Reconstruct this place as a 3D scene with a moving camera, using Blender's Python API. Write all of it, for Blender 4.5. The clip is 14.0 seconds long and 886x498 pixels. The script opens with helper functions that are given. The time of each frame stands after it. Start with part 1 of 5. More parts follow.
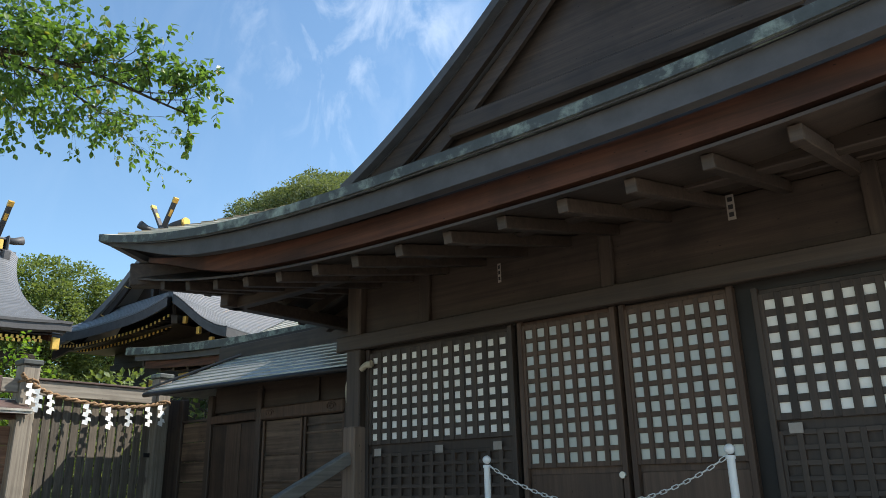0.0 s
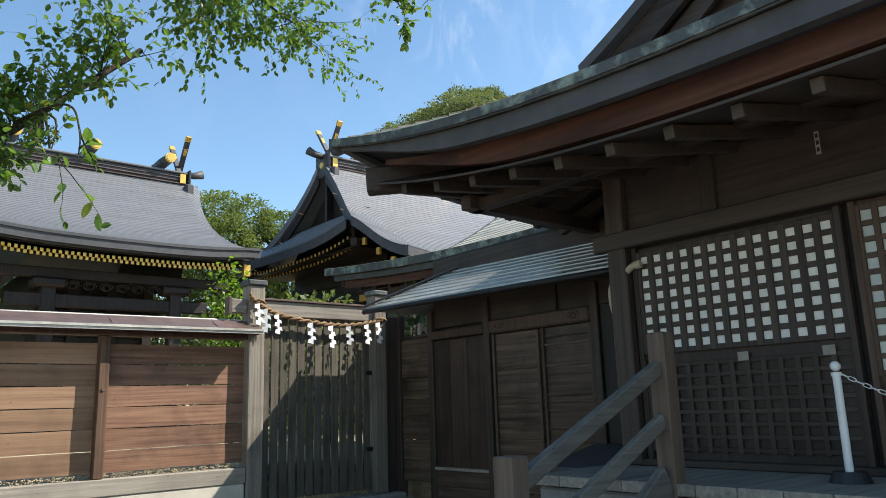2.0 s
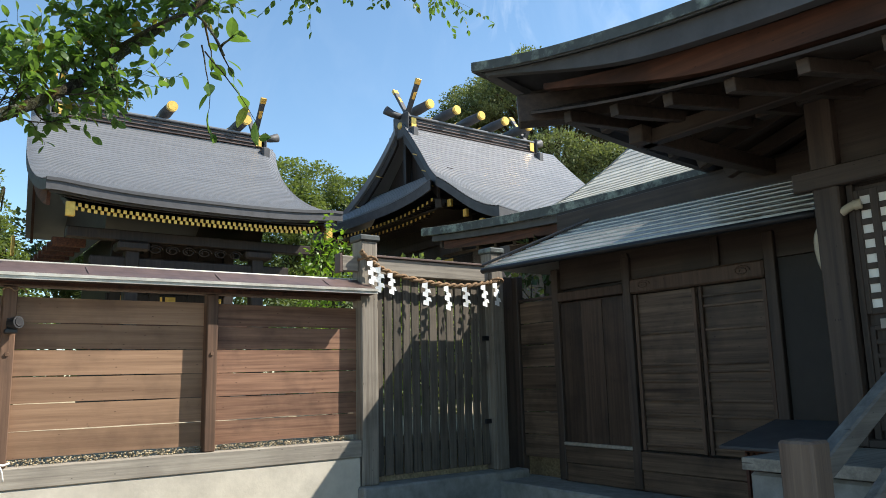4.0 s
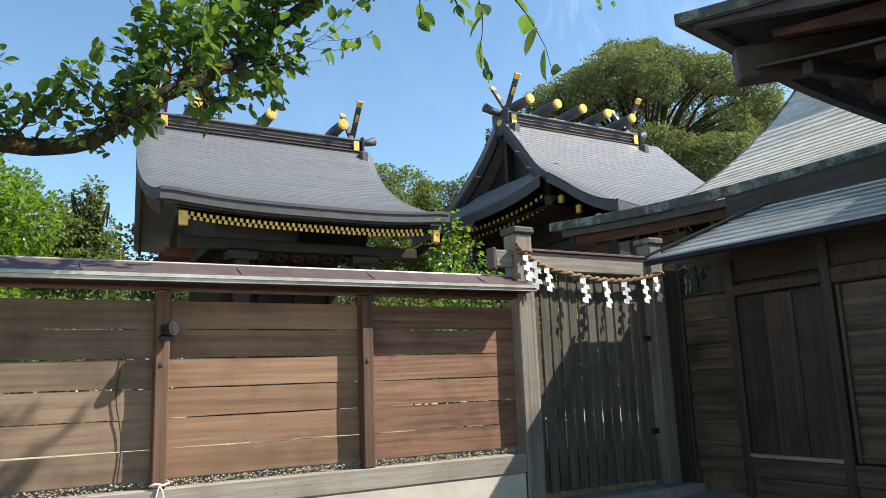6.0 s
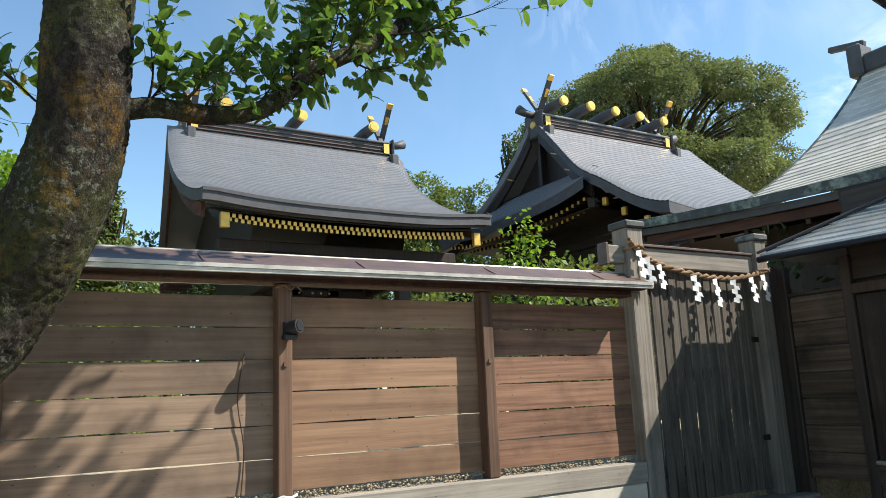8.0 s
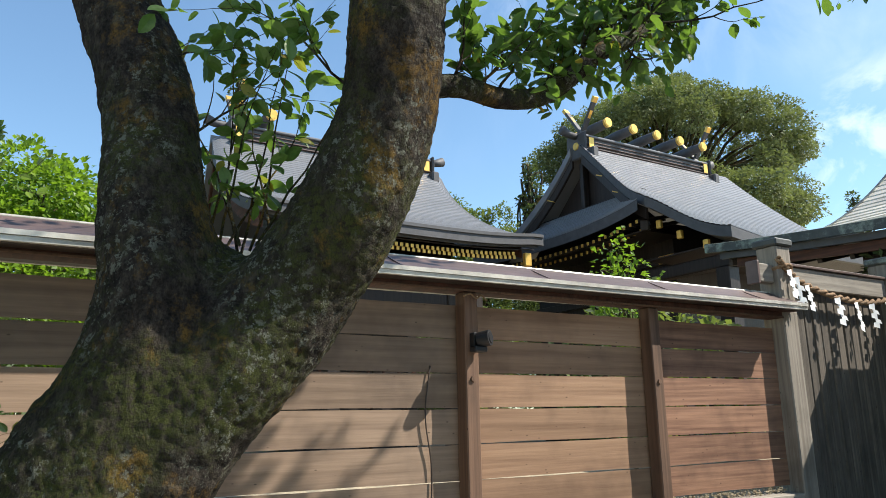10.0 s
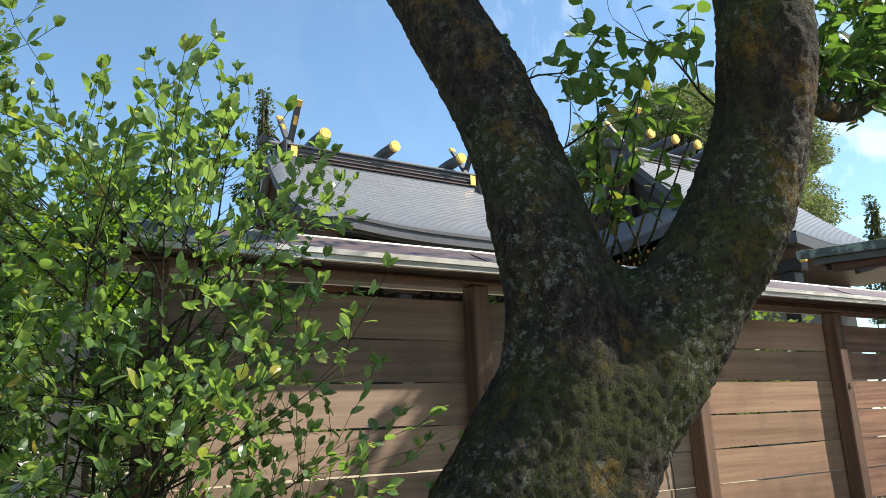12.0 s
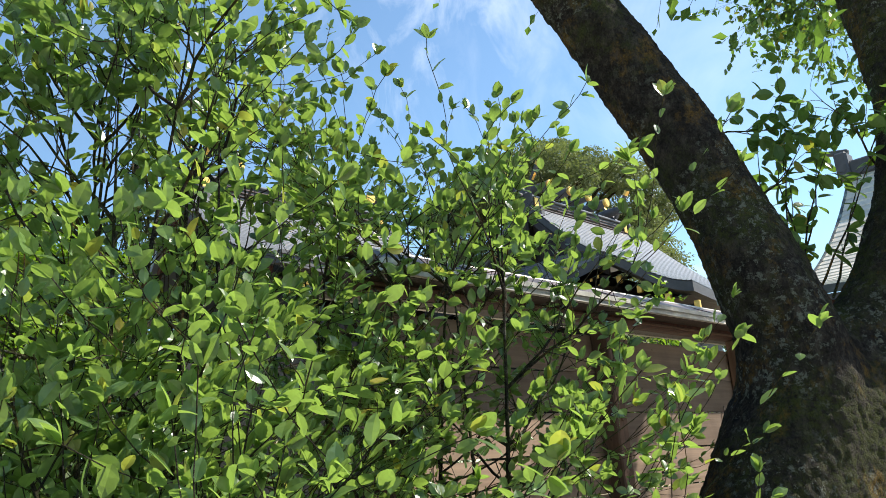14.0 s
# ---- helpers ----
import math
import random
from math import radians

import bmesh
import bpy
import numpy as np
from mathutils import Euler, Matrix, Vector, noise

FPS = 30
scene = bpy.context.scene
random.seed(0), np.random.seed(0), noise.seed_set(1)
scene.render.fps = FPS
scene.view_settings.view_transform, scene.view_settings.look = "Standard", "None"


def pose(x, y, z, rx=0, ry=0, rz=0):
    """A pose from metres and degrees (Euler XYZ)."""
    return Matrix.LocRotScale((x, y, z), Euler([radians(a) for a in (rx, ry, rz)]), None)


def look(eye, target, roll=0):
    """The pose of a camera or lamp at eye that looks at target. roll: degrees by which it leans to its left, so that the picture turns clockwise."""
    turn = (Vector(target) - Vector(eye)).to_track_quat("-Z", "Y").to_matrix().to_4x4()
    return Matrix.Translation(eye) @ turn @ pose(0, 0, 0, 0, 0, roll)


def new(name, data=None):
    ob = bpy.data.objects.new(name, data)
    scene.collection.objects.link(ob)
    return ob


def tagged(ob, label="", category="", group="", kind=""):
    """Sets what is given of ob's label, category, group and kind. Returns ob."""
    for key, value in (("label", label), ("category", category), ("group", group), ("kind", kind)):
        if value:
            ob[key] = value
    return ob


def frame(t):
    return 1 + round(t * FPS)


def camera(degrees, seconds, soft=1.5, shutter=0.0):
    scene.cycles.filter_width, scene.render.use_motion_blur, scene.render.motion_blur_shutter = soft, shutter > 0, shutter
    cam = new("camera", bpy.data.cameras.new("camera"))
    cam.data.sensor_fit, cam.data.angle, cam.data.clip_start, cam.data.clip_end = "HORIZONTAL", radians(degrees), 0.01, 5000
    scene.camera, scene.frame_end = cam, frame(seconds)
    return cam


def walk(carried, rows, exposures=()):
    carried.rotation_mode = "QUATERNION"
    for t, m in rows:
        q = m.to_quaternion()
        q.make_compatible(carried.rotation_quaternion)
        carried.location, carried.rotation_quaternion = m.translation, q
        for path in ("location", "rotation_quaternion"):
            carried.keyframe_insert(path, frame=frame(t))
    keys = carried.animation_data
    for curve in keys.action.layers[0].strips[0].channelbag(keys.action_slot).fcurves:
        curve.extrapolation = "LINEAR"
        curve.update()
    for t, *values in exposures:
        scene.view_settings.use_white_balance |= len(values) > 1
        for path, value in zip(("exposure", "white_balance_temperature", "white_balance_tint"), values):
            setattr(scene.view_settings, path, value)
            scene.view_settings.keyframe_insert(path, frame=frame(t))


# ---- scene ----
cam = camera(61.5, 14.0, soft=0.6)
METRES, EYE, TILT, LEAN, TURN = 10.3, 1.55, 0.0, 0.0, 39.0
EXPOSURE = 0.8
ROWS = [
    (0.0, 0.0, 0.0, 0.0, 0.35, 17.61, 1.11),
    (0.5, -0.0301, 0.0272, 0.0005, 2.48, 16.34, 1.25),
    (1.0, -0.0595, 0.0543, 0.0019, 5.48, 14.76, 1.41),
    (1.5, -0.0938, 0.0683, 0.0013, 8.8, 13.1, 1.67),
    (2.0, -0.1234, 0.0825, 0.0027, 11.15, 11.78, 1.87),
    (4.5, -0.2536, 0.1828, 0.0034, 16.51, 9.43, 1.49),
    (5.0, -0.2829, 0.1944, 0.0052, 18.32, 9.72, 1.52),
    (5.5, -0.31, 0.204, 0.0049, 20.07, 10.03, 1.78),
    (6.0, -0.3348, 0.2112, 0.0055, 21.27, 10.35, 2.22),
    (6.5, -0.3653, 0.2144, 0.007, 21.87, 10.46, 2.66),
    (7.0, -0.3932, 0.2137, 0.0041, 22.17, 10.38, 2.96),
    (9.5, -0.5618, 0.2106, 0.0049, 18.5, 12.81, 1.24),
    (10.0, -0.5996, 0.2009, 0.0051, 19.64, 12.83, 1.06),
    (10.5, -0.6383, 0.1892, 0.0064, 21.41, 12.84, 1.47),
    (11.0, -0.6747, 0.165, 0.0057, 22.85, 13.03, 2.02),
    (11.5, -0.7078, 0.1484, 0.0046, 22.37, 13.48, 2.42),
    (12.0, -0.7441, 0.1382, 0.0073, 19.45, 13.92, 2.6),
    (12.5, -0.7848, 0.1229, 0.006, 15.66, 13.95, 2.68),
    (13.0, -0.8242, 0.1117, 0.0042, 12.77, 14.16, 2.98),
    (13.5, -0.8634, 0.1015, 0.0077, 10.27, 15.17, 3.53),
    (14.0, -0.9052, 0.0829, 0.0084, 7.61, 16.48, 3.92),
]
walk(cam, [(t, pose(0, 0, EYE, TILT, LEAN, TURN) @ pose(METRES * x, METRES * y, METRES * z, 90 + pitch, roll, yaw)) for t, x, y, z, yaw, pitch, roll in ROWS], exposures=[(0.0, EXPOSURE), (9.5, EXPOSURE), (11.0, EXPOSURE + 0.1), (14.0, EXPOSURE + 0.1)])

# ---- world, sun, exposure ----
SUN = Vector((1.0, 1.7, 2.0)).normalized()
world = bpy.data.worlds.new("sky")
scene.world = world
world.use_nodes = True
wn, wl = world.node_tree.nodes, world.node_tree.links
sky = wn.new("ShaderNodeTexSky")
sky.sky_type, sky.sun_disc = "NISHITA", False
sky.sun_elevation = math.asin(SUN.z)
sky.sun_rotation = math.atan2(SUN.x, SUN.y)
sky.air_density, sky.dust_density, sky.ozone_density = 1.0, 0.3, 1.2
back = wn["Background"]
back.inputs["Strength"].default_value = 0.13
# a few thin clouds: each is a patch of streaked noise round its own direction in the sky
tc = wn.new("ShaderNodeTexCoord")
tint = wn.new("ShaderNodeMix")
tint.data_type, tint.blend_type = "RGBA", "MULTIPLY"
tint.inputs[0].default_value = 1.0
tint.inputs[7].default_value = (0.86, 0.99, 1.0, 1)
wl.new(sky.outputs["Color"], tint.inputs[6])
layer = tint.outputs[2]
for way, near, far, stretch, turn, grain, lo, hi, most in (
        ((-0.60, 0.585, 0.545), 0.998, 0.979, (9, 9, 2.6), (0.5, 0.0, 0.75), 1.5, 0.48, 0.82, 0.5),
        ((-0.53, 0.70, 0.48), 0.998, 0.985, (8, 8, 3.0), (0.4, 0.2, 0.75), 1.6, 0.48, 0.85, 0.15),
        ((-0.36, 0.775, 0.52), 0.997, 0.975, (5, 5, 4.0), (0.2, 0.2, 0.4), 1.2, 0.42, 0.7, 0.2),
        ((-0.415, 0.86, 0.30), 0.9985, 0.993, (5, 5, 9.0), (0.0, 0.0, 0.4), 1.5, 0.46, 0.62, 0.45),
        ((-0.75, 0.40, 0.53), 0.99, 0.95, (8, 8, 3.0), (0.5, 0.0, 0.75), 1.2, 0.5, 0.9, 0.07)):
    dot = wn.new("ShaderNodeVectorMath")
    dot.operation = "DOT_PRODUCT"
    dot.inputs[1].default_value = Vector(way).normalized()
    wl.new(tc.outputs["Generated"], dot.inputs[0])
    spread = wn.new("ShaderNodeMapRange")
    spread.interpolation_type = "SMOOTHSTEP"
    spread.inputs["From Min"].default_value, spread.inputs["From Max"].default_value = far, near
    spread.inputs["To Max"].default_value = most
    wl.new(dot.outputs["Value"], spread.inputs["Value"])
    mp = wn.new("ShaderNodeMapping")
    mp.inputs["Scale"].default_value, mp.inputs["Rotation"].default_value = stretch, turn
    cn = wn.new("ShaderNodeTexNoise")
    cn.inputs["Scale"].default_value, cn.inputs["Detail"].default_value, cn.inputs["Roughness"].default_value = grain, 7, 0.6
    cn.inputs["Distortion"].default_value = 0.6
    cr = wn.new("ShaderNodeValToRGB")
    cr.color_ramp.elements[0].position, cr.color_ramp.elements[1].position = lo, hi
    both = wn.new("ShaderNodeMath")
    both.operation = "MULTIPLY"
    mx = wn.new("ShaderNodeMix")
    mx.data_type = "RGBA"
    mx.inputs[7].default_value = (6.2, 6.6, 7.0, 1)
    wl.new(tc.outputs["Generated"], mp.inputs["Vector"])
    wl.new(mp.outputs["Vector"], cn.inputs["Vector"])
    wl.new(cn.outputs["Fac"], cr.inputs["Fac"])
    wl.new(cr.outputs["Color"], both.inputs[0])
    wl.new(spread.outputs["Result"], both.inputs[1])
    wl.new(both.outputs["Value"], mx.inputs[0])
    wl.new(layer, mx.inputs[6])
    layer = mx.outputs[2]
wl.new(layer, back.inputs["Color"])

sun = new("sun", bpy.data.lights.new("sun", "SUN"))
sun.data.energy, sun.data.angle, sun.data.color = 5.0, radians(0.53), (1.0, 0.94, 0.85)
sun.matrix_world = look(SUN * 60, (0, 0, 0))


# ---- materials ----
def mat(name, rough=0.7, metal=0.0, spec=0.5):
    m = bpy.data.materials.new(name)
    m.use_nodes = True
    b = m.node_tree.nodes["Principled BSDF"]
    b.inputs["Roughness"].default_value, b.inputs["Metallic"].default_value = rough, metal
    b.inputs["Specular IOR Level"].default_value = spec
    return m, m.node_tree.nodes, m.node_tree.links, b


def mapped(n, l, scale, jitter=True):
    """Object coordinates, shifted by each piece's own random number, scaled per axis."""
    tex = n.new("ShaderNodeTexCoord")
    mp = n.new("ShaderNodeMapping")
    mp.inputs["Scale"].default_value = scale
    l.new(tex.outputs["Object"], mp.inputs["Vector"])
    if jitter:
        info = n.new("ShaderNodeObjectInfo")
        mul = n.new("ShaderNodeVectorMath")
        mul.operation = "MULTIPLY"
        mul.inputs[1].default_value = (37, 53, 71)
        l.new(info.outputs["Random"], mul.inputs[0])
        l.new(mul.outputs[0], mp.inputs["Location"])
    return mp.outputs["Vector"]


def noise_of(n, l, vec, scale, detail=5, rough=0.6):
    t = n.new("ShaderNodeTexNoise")
    t.inputs["Scale"].default_value, t.inputs["Detail"].default_value, t.inputs["Roughness"].default_value = scale, detail, rough
    l.new(vec, t.inputs["Vector"])
    return t.outputs["Fac"]


def ramp(n, l, fac, stops):
    r = n.new("ShaderNodeValToRGB")
    e = r.color_ramp.elements
    while len(e) < len(stops):
        e.new(0.5)
    for k, (p, c) in enumerate(stops):
        e[k].position = p
        e[k].color = (c, c, c, 1) if isinstance(c, (int, float)) else (*c, 1)
    l.new(fac, r.inputs["Fac"])
    return r.outputs["Color"]


def mix(n, l, fac, a, b, mode="MIX"):
    m = n.new("ShaderNodeMix")
    m.data_type, m.blend_type = "RGBA", mode
    for key, v in (("Factor", fac), ("A", a), ("B", b)):
        sock = [s for s in m.inputs if s.name == key and (s.type == "RGBA" or key == "Factor" and s.type == "VALUE")][0]
        if isinstance(v, bpy.types.NodeSocket):
            l.new(v, sock)
        else:
            sock.default_value = v if key == "Factor" else (*v, 1)
    return [s for s in m.outputs if s.type == "RGBA"][0]


def bump(n, l, b, height, strength, dist=0.01):
    k = n.new("ShaderNodeBump")
    k.inputs["Strength"].default_value, k.inputs["Distance"].default_value = strength, dist
    l.new(height, k.inputs["Height"])
    l.new(k.outputs["Normal"], b.inputs["Normal"])


def wood(name, dark, light, axis, rough=0.75, grain=1.0, stain=(0.02, 0.018, 0.015), stains=0.5, vary=0.5):
    m, n, l, b = mat(name, rough, 0, 0.3)
    sc = [26 * grain] * 3
    sc["xyz".index(axis)] = 0.8 * grain
    v = mapped(n, l, sc)
    g = noise_of(n, l, v, 1.0, 6, 0.65)
    col = ramp(n, l, g, [(0.27, dark), (0.72, light)])
    v2 = mapped(n, l, (1.6, 1.6, 1.6))
    s = noise_of(n, l, v2, 1.0, 4, 0.6)
    sf = ramp(n, l, s, [(0.48, 0.0), (0.78, stains)])
    col = mix(n, l, sf, col, stain)
    info = n.new("ShaderNodeObjectInfo")
    tone = ramp(n, l, info.outputs["Random"], [(0.0, 1 - vary * 0.5), (1.0, 1.0)])
    col = mix(n, l, 1.0, col, tone, "MULTIPLY")
    # knots
    vor = n.new("ShaderNodeTexVoronoi")
    kv = [3.4] * 3
    kv["xyz".index(axis)] = 1.6
    if axis == "y":
        kv[0] = 0.3
    l.new(mapped(n, l, kv), vor.inputs["Vector"])
    kf = ramp(n, l, vor.outputs["Distance"], [(0.05, 0.8), (0.09, 0.0)])
    col = mix(n, l, kf, col, [c * 0.35 for c in dark])
    l.new(col, b.inputs["Base Color"])
    bump(n, l, b, g, 0.45, 0.006)
    return m


def plain(name, colour, rough=0.6, metal=0.0, vary=0.25, scale=6.0, relief=0.15, spec=0.5, rust=None):
    m, n, l, b = mat(name, rough, metal, spec)
    v = mapped(n, l, (1, 1, 1))
    g = noise_of(n, l, v, scale, 6, 0.65)
    big = noise_of(n, l, v, scale * 0.13, 3, 0.6)
    col = ramp(n, l, g, [(0.3, [c * (1 - vary) for c in colour]), (0.7, [min(1, c * (1 + vary * 0.5)) for c in colour])])
    shade = ramp(n, l, big, [(0.35, 1 - vary * 0.8), (0.65, 1.0)])
    col = mix(n, l, 1.0, col, shade, "MULTIPLY")
    if rust:
        rf = ramp(n, l, noise_of(n, l, v, scale * 0.5, 6, 0.7), [(0.5, 0.0), (0.66, 0.85)])
        col = mix(n, l, rf, col, rust)
    l.new(col, b.inputs["Base Color"])
    fine = noise_of(n, l, v, scale * 9, 4, 0.6)
    bump(n, l, b, fine, relief, 0.004)
    return m


def leafy(name, dark, light, glow, rough=0.45, yellow=None, trans=0.45, gloss=0.4):
    m, n, l, b = mat(name, rough, 0, gloss)
    geo = n.new("ShaderNodeNewGeometry")
    stops = [(0.0, dark), (0.9, light)]
    if yellow:
        stops = [(0.0, dark), (0.86, light), (0.965, light), (0.985, yellow)]
    col = ramp(n, l, geo.outputs["Random Per Island"], stops)
    v = mapped(n, l, (1, 1, 1), False)
    col = mix(n, l, 0.35, col, ramp(n, l, noise_of(n, l, v, 60, 3), [(0.3, [c * 0.5 for c in dark]), (0.7, light)]))
    l.new(col, b.inputs["Base Color"])
    tr = n.new("ShaderNodeBsdfTranslucent")
    tcol = mix(n, l, 1.0, mix(n, l, 0.5, col, glow), (1.0, 1.0, 0.6), "MULTIPLY")
    l.new(tcol, tr.inputs["Color"])
    ms = n.new("ShaderNodeMixShader")
    ms.inputs["Fac"].default_value = trans
    l.new(b.outputs["BSDF"], ms.inputs[1])
    l.new(tr.outputs["BSDF"], ms.inputs[2])
    l.new(ms.outputs["Shader"], n["Material Output"].inputs["Surface"])
    return m


def bark_material():
    m, n, l, b = mat("bark", 0.95, 0, 0.2)
    v = mapped(n, l, (1, 1, 1), False)
    vz = mapped(n, l, (1.0, 1.0, 0.55), False)
    coarse = noise_of(n, l, vz, 20, 8, 0.75)
    fine = noise_of(n, l, v, 85, 5, 0.7)
    col = ramp(n, l, coarse, [(0.40, (0.008, 0.006, 0.005)), (0.5, (0.032, 0.026, 0.02)), (0.66, (0.135, 0.112, 0.085))])
    col = mix(n, l, 0.3, col, ramp(n, l, fine, [(0.38, (0.008, 0.006, 0.005)), (0.65, (0.12, 0.1, 0.075))]))
    # moss in broad patches, ochre lichen, pale lichen flecks gathered in colonies
    broken = ramp(n, l, noise_of(n, l, v, 30, 6, 0.75), [(0.42, 0.1), (0.54, 1.0)])
    moss = ramp(n, l, noise_of(n, l, v, 1.9, 6, 0.7), [(0.43, 0.0), (0.58, 0.85)])
    moss = mix(n, l, 1.0, moss, broken, "MULTIPLY")
    col = mix(n, l, moss, col, (0.085, 0.1, 0.02))
    och = ramp(n, l, noise_of(n, l, mapped(n, l, (1.2, 1.0, 0.8), False), 3.4, 6, 0.75), [(0.53, 0.0), (0.63, 0.8)])
    och = mix(n, l, 1.0, och, broken, "MULTIPLY")
    col = mix(n, l, och, col, (0.26, 0.15, 0.03))
    pal = ramp(n, l, noise_of(n, l, v, 26, 6, 0.8), [(0.54, 0.0), (0.58, 0.85)])
    colony = ramp(n, l, noise_of(n, l, mapped(n, l, (1.0, 1.3, 0.9), False), 3.0, 4, 0.6), [(0.44, 0.0), (0.6, 1.0)])
    pal = mix(n, l, 1.0, pal, colony, "MULTIPLY")
    col = mix(n, l, pal, col, (0.27, 0.285, 0.22))
    # cracks along the stem
    crack = n.new("ShaderNodeTexVoronoi")
    crack.feature = "DISTANCE_TO_EDGE"
    l.new(mapped(n, l, (15, 15, 6.5), False), crack.inputs["Vector"])
    cf = ramp(n, l, crack.outputs["Distance"], [(0.0, 0.6), (0.06, 0.0)])
    cf = mix(n, l, 1.0, cf, broken, "MULTIPLY")
    col = mix(n, l, cf, col, (0.008, 0.006, 0.005))
    l.new(col, b.inputs["Base Color"])
    h = mix(n, l, 0.4, coarse, fine)
    bump(n, l, b, h, 1.0, 0.13)
    return m


WOOD_FENCE = wood("fence_wood", (0.25, 0.142, 0.084), (0.47, 0.292, 0.176), "y", 0.66, 0.8, (0.115, 0.068, 0.044), 0.6, 0.7)
WOOD_FENCE_PALE = wood("pale_fence_wood", (0.215, 0.145, 0.098), (0.43, 0.305, 0.21), "y", 0.7, 0.8, (0.1, 0.07, 0.053), 0.7, 0.8)
WOOD_FENCE_RED = wood("dark_fence_wood", (0.12, 0.058, 0.038), (0.40, 0.225, 0.14), "y", 0.6, 0.9, (0.06, 0.034, 0.026), 0.8, 0.7)
WOOD_POST = wood("fence_post_wood", (0.10, 0.058, 0.038), (0.23, 0.135, 0.085), "z", 0.75, 1.0, (0.05, 0.035, 0.028), 0.6)
WOOD_GREY = wood("weathered_wood_upright", (0.15, 0.125, 0.10), (0.36, 0.32, 0.26), "z", 0.85, 1.2, (0.06, 0.055, 0.045), 0.6)
WOOD_GREY_Y = wood("weathered_wood_level", (0.2, 0.175, 0.145), (0.44, 0.4, 0.33), "y", 0.85, 1.0, (0.12, 0.1, 0.085), 0.5)
WOOD_GATE = wood("gate_board_wood", (0.07, 0.06, 0.048), (0.195, 0.163, 0.127), "z", 0.82, 1.3, (0.035, 0.033, 0.028), 0.75, 0.5)
WOOD_DARK = wood("dark_wood_level", (0.032, 0.024, 0.02), (0.09, 0.065, 0.05), "x", 0.5, 0.8, (0.022, 0.017, 0.015), 0.8, 0.7)
WOOD_DARK_Z = wood("dark_wood_upright", (0.032, 0.024, 0.02), (0.09, 0.065, 0.05), "z", 0.55, 0.8, (0.026, 0.02, 0.018), 0.6)
WOOD_NEWEL = wood("brown_newel_wood", (0.08, 0.055, 0.042), (0.21, 0.155, 0.115), "z", 0.75, 0.9, (0.05, 0.04, 0.034), 0.6)
WOOD_RAIL = wood("grey_handrail_wood", (0.085, 0.08, 0.072), (0.24, 0.225, 0.195), "y", 0.75, 0.9, (0.05, 0.045, 0.04), 0.6)
WOOD_SHRINE = wood("blackened_shrine_wood", (0.018, 0.014, 0.012), (0.05, 0.036, 0.03), "z", 0.5, 0.8, (0.01, 0.009, 0.008), 0.5)
WOOD_RED = wood("red_brown_eave_wood", (0.034, 0.017, 0.013), (0.15, 0.062, 0.038), "x", 0.7, 0.7, (0.024, 0.014, 0.012), 0.95)
WOOD_DOOR = wood("door_wood", (0.06, 0.036, 0.026), (0.14, 0.09, 0.062), "z", 0.6, 0.9, (0.03, 0.022, 0.018), 0.5)
WOOD_PANEL = wood("annex_panel_wood", (0.035, 0.021, 0.015), (0.215, 0.15, 0.102), "x", 0.5, 0.8, (0.017, 0.014, 0.012), 1.0, 0.9)
WOOD_BOARD = wood("annex_board_wood", (0.03, 0.02, 0.015), (0.105, 0.07, 0.05), "z", 0.5, 0.9, (0.014, 0.012, 0.011), 0.9, 0.7)
COPPER = plain("dark_copper_roof", (0.185, 0.187, 0.195), 0.42, 0.15, 0.13, 1.5, 0.12)
COPPER_EDGE = plain("roof_edge_layers", (0.075, 0.074, 0.078), 0.6, 0.0, 0.3, 5.0, 0.2)
COPPER_PALE = plain("pale_copper_shingle", (0.74, 0.66, 0.52), 0.42, 0.1, 0.3, 3.0, 0.12)
COPPER_GREEN = plain("verdigris_copper", (0.075, 0.085, 0.082), 0.6, 0.1, 0.35, 7.0, 0.25, rust=(0.27, 0.33, 0.28))
COPPER_BROWN = plain("brown_copper_cap", (0.135, 0.088, 0.074), 0.5, 0.1, 0.4, 4.0, 0.12)
# base colour raised to cream to carry the sun's glare on copper edges
COPPER_GLARE = plain("copper_with_glare", (0.68, 0.65, 0.57), 0.4, 0.3, 0.35, 6.0, 0.1)
STEEL_ROOF = plain("sheet_metal_roof", (0.44, 0.42, 0.37), 0.28, 0.3, 0.3, 4.0, 0.06)
GOLD = plain("gilt_metal", (0.92, 0.56, 0.13), 0.38, 0.65, 0.2, 8.0, 0.05)
PAPER = plain("white_paper", (0.86, 0.86, 0.83), 0.8, 0, 0.05, 6, 0.05)
PANE = plain("white_paper_pane", (0.9, 0.88, 0.82), 0.6, 0, 0.12, 3, 0.05)
PANE_GLASS = plain("frosted_glass_pane", (0.5, 0.51, 0.47), 0.22, 0, 0.12, 3, 0.03)
WHITE = plain("white_paint", (0.82, 0.82, 0.8), 0.42, 0, 0.08, 5, 0.05)
CONCRETE = plain("pale_concrete", (0.62, 0.57, 0.47), 0.85, 0, 0.22, 3.0, 0.4)
STONE = plain("grey_stone", (0.3, 0.3, 0.28), 0.85, 0, 0.35, 6.0, 0.5)
BLACK = plain("black_plastic", (0.02, 0.02, 0.022), 0.45, 0, 0.2, 6, 0.1)
IRON = plain("dark_iron", (0.03, 0.03, 0.033), 0.5, 0.6, 0.3, 9, 0.2)
PIPE = plain("beige_pipe", (0.42, 0.37, 0.27), 0.5, 0, 0.2, 6, 0.08)
ROPE = plain("straw_rope", (0.34, 0.21, 0.11), 0.9, 0, 0.45, 40, 0.9)
